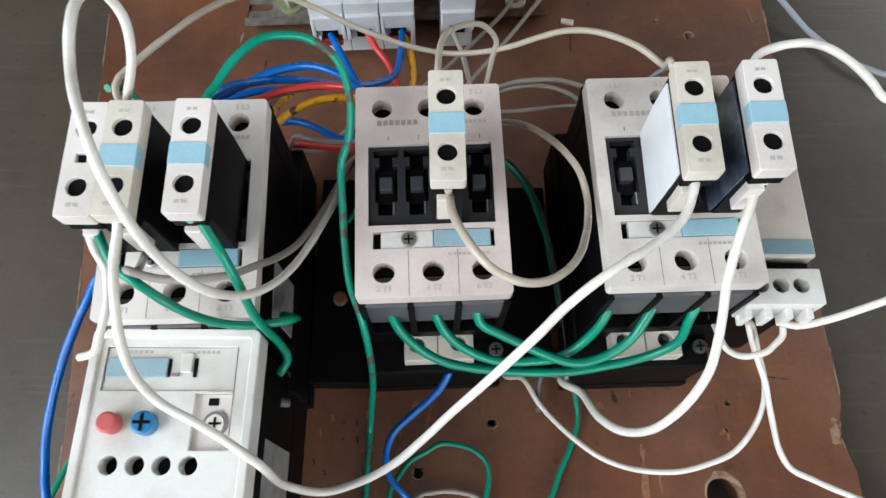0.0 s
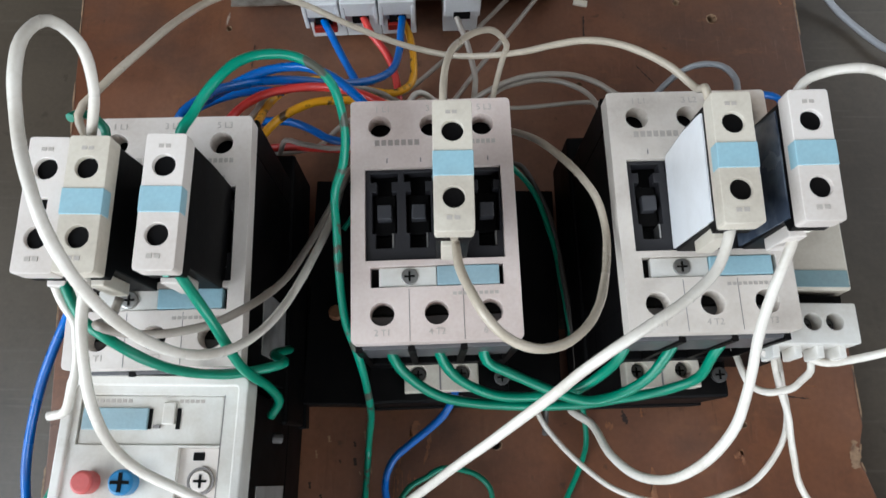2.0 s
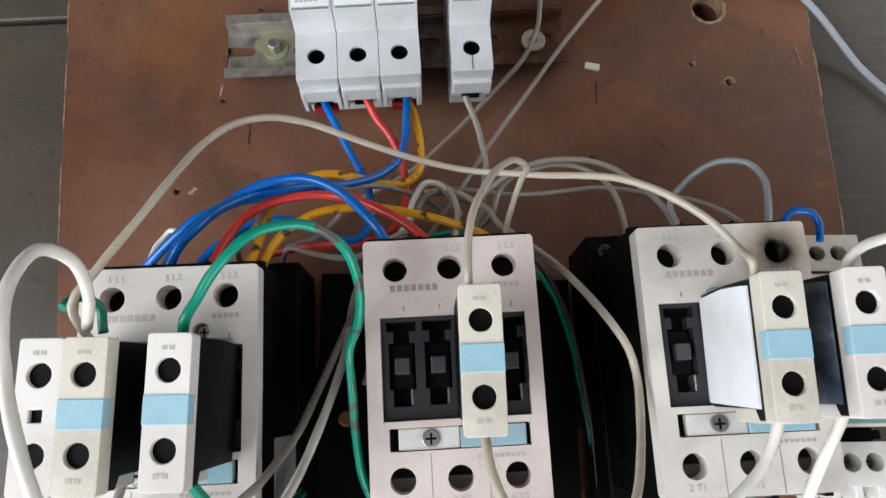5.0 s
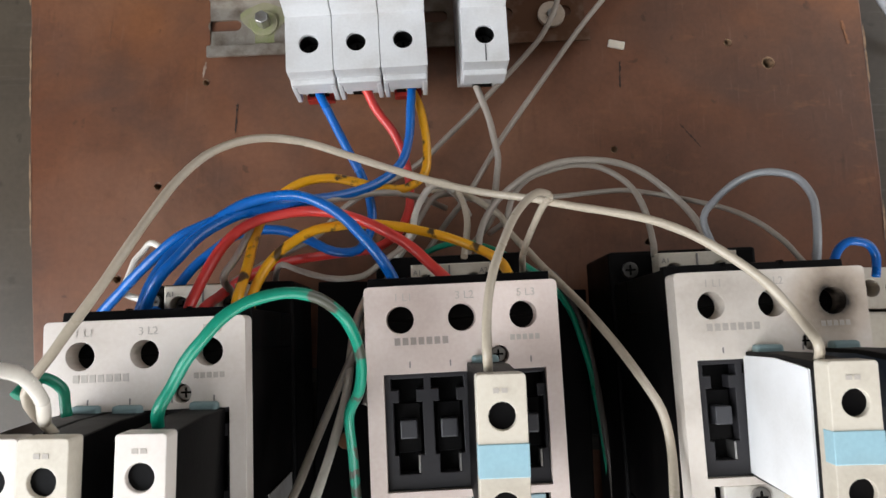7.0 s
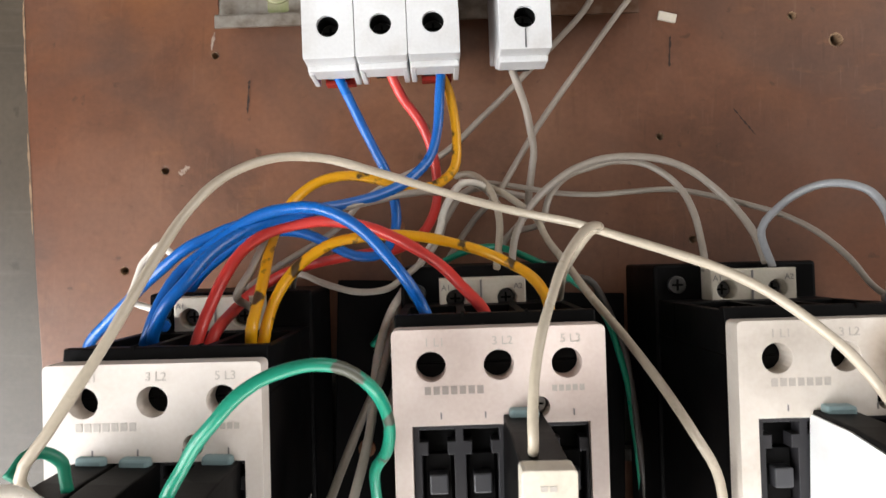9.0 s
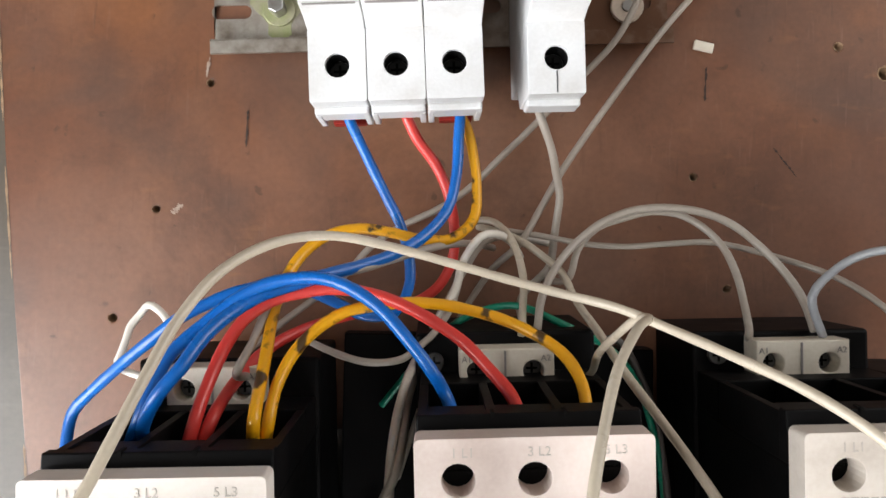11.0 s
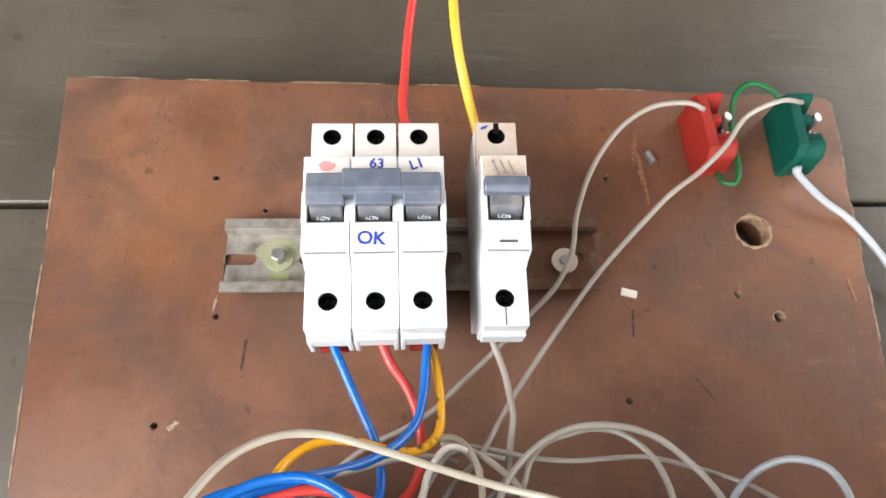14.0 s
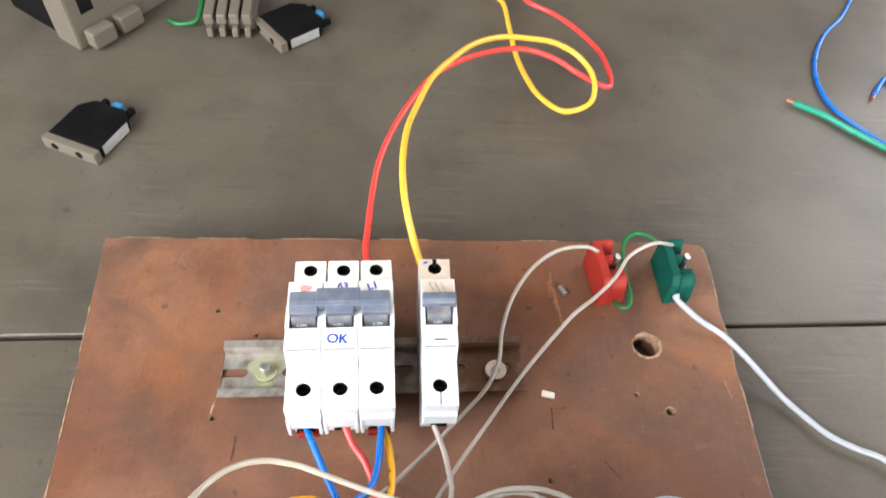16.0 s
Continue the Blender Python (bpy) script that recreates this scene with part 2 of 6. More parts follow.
def wood(name, c1, c2, c3, rough, stretch, scale, bump, stain, worn=None, specks=0.0, smoke=None, rust=None, scuffs=()):
    m = bpy.data.materials.new(name)
    m.use_nodes = True
    n, link = m.node_tree.nodes, m.node_tree.links
    b = n["Principled BSDF"]
    co, mp = n.new("ShaderNodeTexCoord"), n.new("ShaderNodeMapping")
    mp.inputs["Scale"].default_value = stretch
    g, s, f = (n.new("ShaderNodeTexNoise") for _ in range(3))
    g.inputs["Scale"].default_value, g.inputs["Detail"].default_value, g.inputs["Distortion"].default_value = scale, 8, 0.6
    s.inputs["Scale"].default_value, s.inputs["Detail"].default_value, s.inputs["Roughness"].default_value = 9, 6, 0.6
    f.inputs["Scale"].default_value, f.inputs["Detail"].default_value = 420, 4
    r1, r2 = n.new("ShaderNodeValToRGB"), n.new("ShaderNodeValToRGB")
    r1.color_ramp.elements[0].color, r1.color_ramp.elements[1].color = (*c1, 1), (*c2, 1)
    r1.color_ramp.elements[0].position, r1.color_ramp.elements[1].position = 0.3, 0.7
    r2.color_ramp.elements[0].position, r2.color_ramp.elements[1].position = 0.45, 0.72
    r2.color_ramp.elements[1].color = (stain, stain, stain, 1)
    mix, mx = n.new("ShaderNodeMix"), n.new("ShaderNodeMix")
    mix.data_type = mx.data_type = "RGBA"
    mix.inputs["B"].default_value = (*c3, 1)
    mx.blend_type, mx.inputs["Factor"].default_value = "OVERLAY", 0.18
    last = mix
    for amount, colour, size, lo, hi, rougher in ((0.75 if rust else 0, rust or c2, 7.3, 0.46, 0.66, 0.6), (0.85 if worn else 0, worn or c2, 5.5, 0.40, 0.66, 0.55), (0.65 if smoke else 0, smoke or c3, 10.5, 0.52, 0.68, 0.48), (specks, c3, 16, 0.50, 0.72, 0.72), (specks * 0.8, (0.02, 0.012, 0.009), 120, 0.66, 0.72, 0.5)):
        if amount:
            q, r3, m3, l3 = n.new("ShaderNodeTexNoise"), n.new("ShaderNodeValToRGB"), n.new("ShaderNodeMath"), n.new("ShaderNodeMix")
            q.inputs["Scale"].default_value, q.inputs["Detail"].default_value, q.inputs["Roughness"].default_value = size, 7, rougher
            q.inputs["Distortion"].default_value = 1.3 if colour == smoke else 0.3
            r3.color_ramp.elements[0].position, r3.color_ramp.elements[1].position = lo, hi
            m3.operation, m3.inputs[1].default_value = "MULTIPLY", amount
            l3.data_type = "RGBA"
            l3.inputs["B"].default_value = (*colour, 1)
            link.new(co.outputs["Object"], q.inputs["Vector"])
            link.new(q.outputs["Fac"], r3.inputs["Fac"])
            link.new(r3.outputs["Color"], m3.inputs[0])
            link.new(m3.outputs[0], l3.inputs["Factor"])
            link.new(last.outputs["Result"], l3.inputs["A"])
            last = l3
    # fine scuffs along one way, gathered in patches
    for colour, along, lo, hi, amount in scuffs:
        q, mq, r3, l3, where, rw, m3 = (n.new(k) for k in ("ShaderNodeTexNoise", "ShaderNodeMapping", "ShaderNodeValToRGB", "ShaderNodeMix", "ShaderNodeTexNoise", "ShaderNodeValToRGB", "ShaderNodeMath"))
        mq.inputs["Scale"].default_value = along
        q.inputs["Scale"].default_value, q.inputs["Detail"].default_value = 1.0, 4
        where.inputs["Scale"].default_value, where.inputs["Detail"].default_value = 17, 4
        rw.color_ramp.elements[0].position, rw.color_ramp.elements[1].position = 0.42, 0.66
        rw.color_ramp.elements[1].color = (amount, amount, amount, 1)
        r3.color_ramp.elements[0].position, r3.color_ramp.elements[1].position = lo, hi
        m3.operation, l3.data_type = "MULTIPLY", "RGBA"
        l3.inputs["B"].default_value = (*colour, 1)
        for u, v in ((co.outputs["Object"], mq.inputs["Vector"]), (mq.outputs["Vector"], q.inputs["Vector"]), (co.outputs["Object"], where.inputs["Vector"]), (where.outputs["Fac"], rw.inputs["Fac"]), (q.outputs["Fac"], r3.inputs["Fac"]),
                     (r3.outputs["Color"], m3.inputs[0]), (rw.outputs["Color"], m3.inputs[1]), (m3.outputs[0], l3.inputs["Factor"]), (last.outputs["Result"], l3.inputs["A"])):
            link.new(u, v)
        last = l3
    rr = n.new("ShaderNodeMapRange")
    rr.inputs["To Min"].default_value, rr.inputs["To Max"].default_value = rough - 0.12, rough + 0.15
    bp = n.new("ShaderNodeBump")
    bp.inputs["Strength"].default_value, bp.inputs["Distance"].default_value = bump, 0.002
    for a, o, c, i in ((co, "Object", mp, "Vector"), (mp, "Vector", g, "Vector"), (co, "Object", s, "Vector"), (co, "Object", f, "Vector"),
                       (g, "Fac", r1, "Fac"), (s, "Fac", r2, "Fac"), (r2, "Color", mix, "Factor"), (r1, "Color", mix, "A"),
                       (last, "Result", mx, "A"), (f, "Fac", mx, "B"), (mx, "Result", b, "Base Color"), (s, "Fac", rr, "Value"),
                       (rr, "Result", b, "Roughness"), (g, "Fac", bp, "Height"), (bp, "Normal", b, "Normal")):
        link.new(a.outputs[o], c.inputs[i])
    return m


BOARD = wood("brown_hardboard", (0.112, 0.041, 0.020), (0.180, 0.071, 0.035), (0.045, 0.022, 0.015), 0.33, (1, 0.3, 1), 14, 0.05, 0.75, (0.228, 0.118, 0.076), 0.6, (0.082, 0.046, 0.033), (0.235, 0.092, 0.036), (((0.27, 0.165, 0.12), (520, 60, 1), 0.60, 0.72, 0.24), ((0.045, 0.02, 0.012), (330, 40, 1), 0.60, 0.72, 0.5), ((0.27, 0.12, 0.05), (60, 160, 1), 0.60, 0.72, 0.45)))
BOARDEDGE = wood("raw_ply_edge", (0.42, 0.30, 0.20), (0.32, 0.21, 0.13), (0.2, 0.12, 0.07), 0.7, (0.2, 0.2, 8), 60, 0.3, 0.6)
RAWWOOD = mat("raw_wood", (0.30, 0.19, 0.11), 0.75, dirt=(0.10, 0.05, 0.03), amount=0.8, scale=260)
SCRATCH = mat("orange_scratch", (0.27, 0.115, 0.052), 0.7, dirt=(0.10, 0.045, 0.025), amount=0.7, scale=420)
TABLE = wood("grey_bench_plank", (0.062, 0.048, 0.034), (0.085, 0.067, 0.048), (0.036, 0.029, 0.022), 0.36, (0.35, 1, 1), 12, 0.05, 0.8, (0.096, 0.080, 0.060), 0.5, None, None, (((0.14, 0.122, 0.10), (14, 330, 1), 0.58, 0.70, 0.5), ((0.028, 0.022, 0.016), (9, 240, 1), 0.60, 0.72, 0.6)))
PLASTER = mat("wall_plaster", (0.22, 0.205, 0.185), 0.85, dirt=(0.25, 0.22, 0.19), amount=0.4, scale=3, grain=120)
CEIL = mat("ceiling_plaster", (0.30, 0.29, 0.28), 0.9, amount=0.2, scale=2, grain=100)
CONCRETE = mat("concrete_floor", (0.24, 0.23, 0.22), 0.8, dirt=(0.12, 0.11, 0.10), amount=0.5, scale=4, grain=150)

# ---------------------------------------------------------------- builders


def mesh_of(name, bm, material):
    bmesh.ops.recalc_face_normals(bm, faces=bm.faces)
    me = bpy.data.meshes.new(name)
    bm.to_mesh(me)
    bm.free()
    me.materials.append(material)
    return me


def part(name, bm, material, parent, label=""):
    """One mesh under a thing or a part."""
    ob = new(name, mesh_of(name, bm, material))
    ob.parent = parent
    return tagged(ob, label)


def solid(name, bm, material, label="", category="", kind="", group=""):
    """A mesh that is a whole thing."""
    return tagged(new(name, mesh_of(name, bm, material)), label, category, group, kind)


def thing(name, m, label, category, group=""):
    ob = new(name)
    ob.empty_display_size = 0.01
    ob.matrix_world = m
    return tagged(ob, label, category, group)


def soften(bm, width, sharp=30):
    if width:
        edges = [e for e in bm.edges if len(e.link_faces) == 2 and e.calc_face_angle(0) > radians(sharp)]
        bmesh.ops.bevel(bm, geom=edges, offset=width, segments=2, profile=0.5, affect="EDGES", clamp_overlap=True)
    return bm


def box(x0, x1, y0, y1, z0, z1, bevel=0.0, bm=None):
    b = bmesh.new()
    bmesh.ops.create_cube(b, size=1, matrix=Matrix.Translation(((x0 + x1) / 2, (y0 + y1) / 2, (z0 + z1) / 2)) @ Matrix.Diagonal((x1 - x0, y1 - y0, z1 - z0, 1)))
    soften(b, bevel)
    return join(bm, b)


def join(bm, b):
    if bm is None:
        return b
    me = bpy.data.meshes.new("tmp")
    b.to_mesh(me)
    b.free()
    bm.from_mesh(me)
    bpy.data.meshes.remove(me)
    return bm


def rod(p, q, r, n=16, bevel=0.0, bm=None, r2=None):
    p, q = Vector(p), Vector(q)
    b = bmesh.new()
    m = Matrix.Translation((p + q) / 2) @ (q - p).to_track_quat("Z", "Y").to_matrix().to_4x4()
    bmesh.ops.create_cone(b, cap_ends=True, segments=n, radius1=r, radius2=r if r2 is None else r2, depth=(q - p).length, matrix=m)
    soften(b, bevel, 50)
    return join(bm, b)


def side(profile, x0, x1, bevel=0.0, bm=None):
    """A profile in (y, z), carried along x."""
    b = bmesh.new()
    f = b.faces.new([b.verts.new((x0, y, z)) for y, z in profile])
    r = bmesh.ops.extrude_face_region(b, geom=[f])
    bmesh.ops.translate(b, vec=(x1 - x0, 0, 0), verts=[v for v in r["geom"] if isinstance(v, bmesh.types.BMVert)])
    bmesh.ops.recalc_face_normals(b, faces=b.faces)
    soften(b, bevel)
    return join(bm, b)


def ring(x, y, r, n=20):
    return [(x + r * math.cos(2 * math.pi * k / n), y + r * math.sin(2 * math.pi * k / n)) for k in range(n)]


def rect(x0, x1, y0, y1):
    return [(x0, y0), (x1, y0), (x1, y1), (x0, y1)]


def rounded(x0, x1, y0, y1, r, n=4):
    out = []
    for cx, cy, a in ((x1 - r, y1 - r, 0), (x0 + r, y1 - r, 90), (x0 + r, y0 + r, 180), (x1 - r, y0 + r, 270)):
        out += [(cx + r * math.cos(radians(a + 90 * k / n)), cy + r * math.sin(radians(a + 90 * k / n))) for k in range(n + 1)]
    return out


def plate(outer, holes, z0, z1, rim=0.0004, bm=None):
    """A flat plate with real holes through it and softened upper edges."""
    b = bmesh.new()
    for loop in (outer, *holes):
        vs = [b.verts.new((x, y, z0)) for x, y in loop]
        for i, v in enumerate(vs):
            b.edges.new((v, vs[i - 1]))
    bmesh.ops.triangle_fill(b, use_beauty=True, use_dissolve=False, edges=b.edges[:])
    r = bmesh.ops.extrude_face_region(b, geom=b.faces[:])
    top = [v for v in r["geom"] if isinstance(v, bmesh.types.BMVert)]
    bmesh.ops.translate(b, vec=(0, 0, z1 - z0), verts=top)
    bmesh.ops.recalc_face_normals(b, faces=b.faces)
    if rim:
        tops = set(top)
        es = [e for e in b.edges if e.verts[0] in tops and e.verts[1] in tops and e.calc_face_angle(0) > 1]
        bmesh.ops.bevel(b, geom=es, offset=rim, segments=2, profile=0.5, affect="EDGES", clamp_overlap=True)
    return join(bm, b)


def smooth_line(points, step=0.0025):
    """Points along a smooth curve through the given ones."""
    p = [Vector(q) for q in points]
    p = [p[0] * 2 - p[1]] + p + [p[-1] * 2 - p[-2]]
    out = []
    for a, b, c, d in zip(p, p[1:], p[2:], p[3:]):
        k = max(3, min(24, int((c - b).length / step)))
        t1, t2 = (b - a).length ** 0.5 + 1e-6, (c - b).length ** 0.5 + 1e-6
        t3 = (d - c).length ** 0.5 + 1e-6
        m1 = ((b - a) / t1 - (c - a) / (t1 + t2) + (c - b) / t2) * t2
        m2 = ((c - b) / t2 - (d - b) / (t2 + t3) + (d - c) / t3) * t2
        for i in range(k):
            s = i / k
            out.append((2 * s**3 - 3 * s**2 + 1) * b + (s**3 - 2 * s**2 + s) * m1 + (3 * s**2 - 2 * s**3) * c + (s**3 - s**2) * m2)
    return out + [p[-2]]


def tube(points, r, n=10, bm=None):
    line = smooth_line(points)
    b = bmesh.new() if bm is None else bm
    up = Vector((0.13, 0.21, 0.97))
    rings = []
    for i, c in enumerate(line):
        t = (line[min(i + 1, len(line) - 1)] - line[max(i - 1, 0)]).normalized()
        up = (up - t * up.dot(t)).normalized()
        v = t.cross(up)
        rr = r * (1 + 0.03 * math.sin(i * 0.7 + c.x * 300))
        rings.append([b.verts.new(c + rr * (math.cos(2 * math.pi * k / n) * up + math.sin(2 * math.pi * k / n) * v)) for k in range(n)])
    for a, c in zip(rings, rings[1:]):
        for k in range(n):
            f = b.faces.new((a[k], a[(k + 1) % n], c[(k + 1) % n], c[k]))
            f.smooth = True
    b.faces.new(rings[0][::-1])
    b.faces.new(rings[-1])
    return b


def wire(points, r, material, label, stripped=""):
    """One insulated wire; bare copper or a ferrule shows at a stripped end."""
    ob = solid("wire", tube(points, r), material, label, "wire")
    for end in stripped:
        p, q = (Vector(points[0]), Vector(points[1])) if end == "a" else (Vector(points[-1]), Vector(points[-2]))
        d = (p - q).normalized()
        part("bare_end", rod(p - d * 0.001, p + d * 0.006, r * 0.55, 8), COPPER, ob, "bare copper wire end")
    return ob


def writing(name, text, size, x, y, z, material, parent, rz=0.0, bold=0.0):
    """Raised lettering in the built-in font, centred."""
    cu = bpy.data.curves.new(name, "FONT")
    cu.body, cu.size, cu.extrude, cu.align_x, cu.align_y = text, size, 0.00006, "CENTER", "CENTER"
    cu.offset = bold
    tmp = bpy.data.objects.new("tmp", cu)
    me = bpy.data.meshes.new_from_object(tmp)
    bpy.data.objects.remove(tmp)
    me.materials.append(material)
    ob = new(name, me)
    ob.parent = parent
    ob.matrix_basis = pose(x, y, z, 0, 0, rz)
    return ob


def bars(x0, x1, y0, y1, z, count, bm=None):
    """Plain bars in place of lettering."""
    w = (x1 - x0) / count
    for k in range(count):
        bm = box(x0 + k * w, x0 + (k + 0.72) * w, y0, y1, z, z + 0.00012, 0, bm)
    return bm


def cross_screw(x, y, z, r, parent, name="screw", material=None):
    b = rod((x, y, z - 0.003), (x, y, z), r, 18, 0.0003)
    s = part(name, b, material or (DARKSTEEL if name == "terminal_screw" else STEEL), parent)
    # raised black bars stand in for the shaded cross slot
    d = box(x - r * 0.62, x + r * 0.62, y - r * 0.12, y + r * 0.12, z - 0.0004, z + 0.0002)
    d = box(x - r * 0.12, x + r * 0.12, y - r * 0.62, y + r * 0.62, z - 0.0004, z + 0.00025, 0, d)
    part("screw_slot", d, RECESS_SHADE, s)
    return s


# ---------------------------------------------------------------- the room
def wall(name, x0, x1, y0, y1, opening=None):
    """A plaster wall, with an opening (along its length a..b, height c..d)."""
    z0, z1 = -0.80, 1.80
    if opening is None:
        b = box(x0, x1, y0, y1, z0, z1)
    else:
        a, e, c, d = opening
        if x1 - x0 > y1 - y0:
            b = box(x0, a, y0, y1, z0, z1)
            box(e, x1, y0, y1, z0, z1, 0, b), box(a, e, y0, y1, z0, c, 0, b), box(a, e, y0, y1, d, z1, 0, b)
        else:
            b = box(x0, x1, y0, a, z0, z1)
            box(x0, x1, e, y1, z0, z1, 0, b), box(x0, x1, a, e, z0, c, 0, b), box(x0, x1, a, e, d, z1, 0, b)
    return solid(name, b, PLASTER, "painted plaster wall", "wall", "structure")


solid("floor", box(-1.3, 2.1, -1.9, 2.6, -0.90, -0.80), CONCRETE, "grey concrete floor", "floor", "structure")
solid("ceiling", box(-1.3, 2.1, -1.9, 2.6, 1.80, 1.90), CEIL, "white plaster ceiling", "ceiling", "structure")
wall("wall_west", -1.3, -1.15, -1.75, 2.45, (-1.15, 0.15, 0.10, 1.62))
# the east opening is only added to go with the fill lamp
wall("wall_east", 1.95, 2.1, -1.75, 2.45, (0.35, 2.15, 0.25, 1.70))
wall("wall_south", -1.3, 2.1, -1.9, -1.75, (-0.4, 1.65, 0.20, 1.40))
wall("wall_north", -1.3, 2.1, 2.45, 2.6)

# the bench: wide grey boards with a dark open joint between them
BZ = -0.018
bench = thing("workbench", pose(0, 0, BZ), "grey-brown plank workbench with an open joint", "workbench")
turn = math.tan(radians(2.75))


def plank(y0, y1):
    b = bmesh.new()
    vs = [b.verts.new((x, y + turn * x, z)) for z in (-0.035, 0) for x, y in ((-1.1, y0), (1.3, y0), (1.3, y1), (-1.1, y1))]
    for q in ((0, 1, 2, 3), (4, 5, 6, 7), (0, 1, 5, 4), (1, 2, 6, 5), (2, 3, 7, 6), (3, 0, 4, 7)):
        b.faces.new([vs[i] for i in q])
    bmesh.ops.recalc_face_normals(b, faces=b.faces)
    return soften(b, 0.0012)


for y0, y1 in ((-0.62, -0.225), (-0.221, 0.3485), (0.3515, 0.80), (0.803, 1.25)):
    part("plank", plank(y0, y1), TABLE, bench)
for x, y in ((-0.98, -0.55), (1.15, -0.45), (-0.98, 1.1), (1.15, 1.2)):
    part("leg", box(x - 0.04, x + 0.04, y - 0.04, y + 0.04, -0.782, -0.035, 0.004), TABLE, bench)

# the mounting board
board = thing("mounting_board", pose(0, 0, 0), "brown varnished plywood mounting board with drilled holes", "board")
edge = [(-0.158, -0.02), (0.194, -0.02)]
edge += [(0.1945, 0.05), (0.1915, 0.060), (0.1895, 0.066), (0.1915, 0.074), (0.1935, 0.08), (0.1930, 0.15), (0.1960, 0.235), (0.1955, 0.36), (0.1970, 0.404), (0.1940, 0.4118), (0.186, 0.4125)]
edge += [(0.102, 0.4115), (0.064, 0.4105), (-0.031, 0.4078), (-0.100, 0.4055), (-0.1962, 0.4030)]
edge += [(-0.1865, 0.310), (-0.1822, 0.255), (-0.1765, 0.195), (-0.1715, 0.150), (-0.163, 0.065)]
HOLES = [(0.150, 0.291, 0.0026), (0.132, 0.301, 0.0016), (0.0315, 0.071, 0.0022), (-0.002, 0.049, 0.0026), (0.077, 0.250, 0.0014), (-0.125, 0.234, 0.0014),
         (-0.106, 0.282, 0.0013), (0.074, 0.359, 0.0015), (-0.115, 0.350, 0.0015), (0.1436, 0.3342, 0.0083), (-0.090, 0.334, 0.0012), (-0.140, 0.193, 0.0015), (0.134, 0.040, 0.0085), (0.090, 0.208, 0.0014), (0.1408, 0.0802, 0.0013)]
part("panel", plate(edge, [ring(x, y, r, 14) for x, y, r in HOLES], BZ, 0.0, 0.0006), BOARD, board)


def splinter(x, y, r, seed):
    """The torn, sloping lip round a drilled hole: ragged outside, lower inside."""
    rnd = random.Random(seed)
    b = bmesh.new()
    n = 26
    rows = []
    for k in range(n):
        a = 2 * math.pi * k / n
        wide = 1.04 + 0.20 * rnd.random() ** 2 + 0.10 * math.sin(a + seed)
        rows.append([b.verts.new((x + q * math.cos(a), y + q * math.sin(a), z)) for q, z in ((r * wide, 0.00008), (r * (0.98 + 0.04 * rnd.random()), 0.0004 * rnd.random() + 0.0001), (r * (0.86 + 0.12 * rnd.random()), -0.0022 - 0.0015 * rnd.random()), (r * (0.93 + 0.06 * rnd.random()), -0.0080))])
    for p, q in zip(rows, rows[1:] + rows[:1]):
        for i in range(3):
            b.faces.new((p[i], q[i], q[i + 1], p[i + 1]))
    return b


for k, (x, y, r) in enumerate(HOLES):
    part("hole_rim", splinter(x, y, r, k), RAWWOOD, board, "splintered rim of a drilled hole")


def scratch(x0, y0, x1, y1, w, seed, bm=None):
    rnd = random.Random(seed)
    b = bmesh.new()
    n = 14
    d = Vector((x1 - x0, y1 - y0, 0))
    s = Vector((-d.y, d.x, 0)).normalized() * w
    rows = []
    for k in range(n + 1):
        c = Vector((x0, y0, 0.0003)) + d * k / n + s * (rnd.random() - 0.5) * 0.5
        h = (0.2 + rnd.random()) * (1 if 0 < k < n else 0.15)
        rows.append((b.verts.new(c - s * h), b.verts.new(c + s * h)))
    for (a, c), (e, f) in zip(rows, rows[1:]):
        b.faces.new((a, c, f, e))
    return join(bm, b)


# pale worn arris along the board's left, upper and right edges
for k, ((x0, y0), (x1, y1)) in enumerate(zip(edge[2:], edge[3:] + edge[:1])):
    n = max(1, int(math.hypot(x1 - x0, y1 - y0) / 0.035))
    for i in range(n):
        if (k * 7 + i * 5) % 3 == 0:
            continue
        p, q = (i + 0.1) / n, (i + 0.80) / n
        part("worn_edge", scratch(x0 + (x1 - x0) * p, y0 + (y1 - y0) * p, x0 + (x1 - x0) * q, y0 + (y1 - y0) * q, 0.00045, 200 + 20 * k + i), RAWWOOD, board, "pale worn edge of the board")

marks = [(-0.092, 0.258, -0.0915, 0.272), (0.081, 0.279, 0.0815, 0.292), (0.107, 0.262, 0.116, 0.251)]
for k, (x0, y0, x1, y1) in enumerate(marks):
    part("mark", scratch(x0, y0, x1, y1, 0.0005, 40 + k), DENT, board, "dark pencil mark")
for k, (x0, y0, x1, y1, w) in enumerate([(0.099, 0.012, 0.099, 0.062, 0.0016), (0.108, 0.020, 0.105, 0.052, 0.001), (0.0895, 0.386, 0.0890, 0.372, 0.0012), (0.0905, 0.373, 0.0915, 0.356, 0.0017), (0.0925, 0.362, 0.0935, 0.345, 0.0008), (0.0875, 0.378, 0.0880, 0.366, 0.0008), (-0.006, 0.072, -0.003, 0.081, 0.0018),
                                         (0.0, 0.062, 0.004, 0.080, 0.001), (-0.029, 0.196, -0.028, 0.214, 0.0013), (0.196 - 0.008, 0.300, 0.196 - 0.010, 0.312, 0.0008), (0.135, 0.066, 0.139, 0.069, 0.0012)]):
    part("scratch", scratch(x0, y0, x1, y1, w, k), SCRATCH, board, "pale orange scratch")
rnd = random.Random(31)
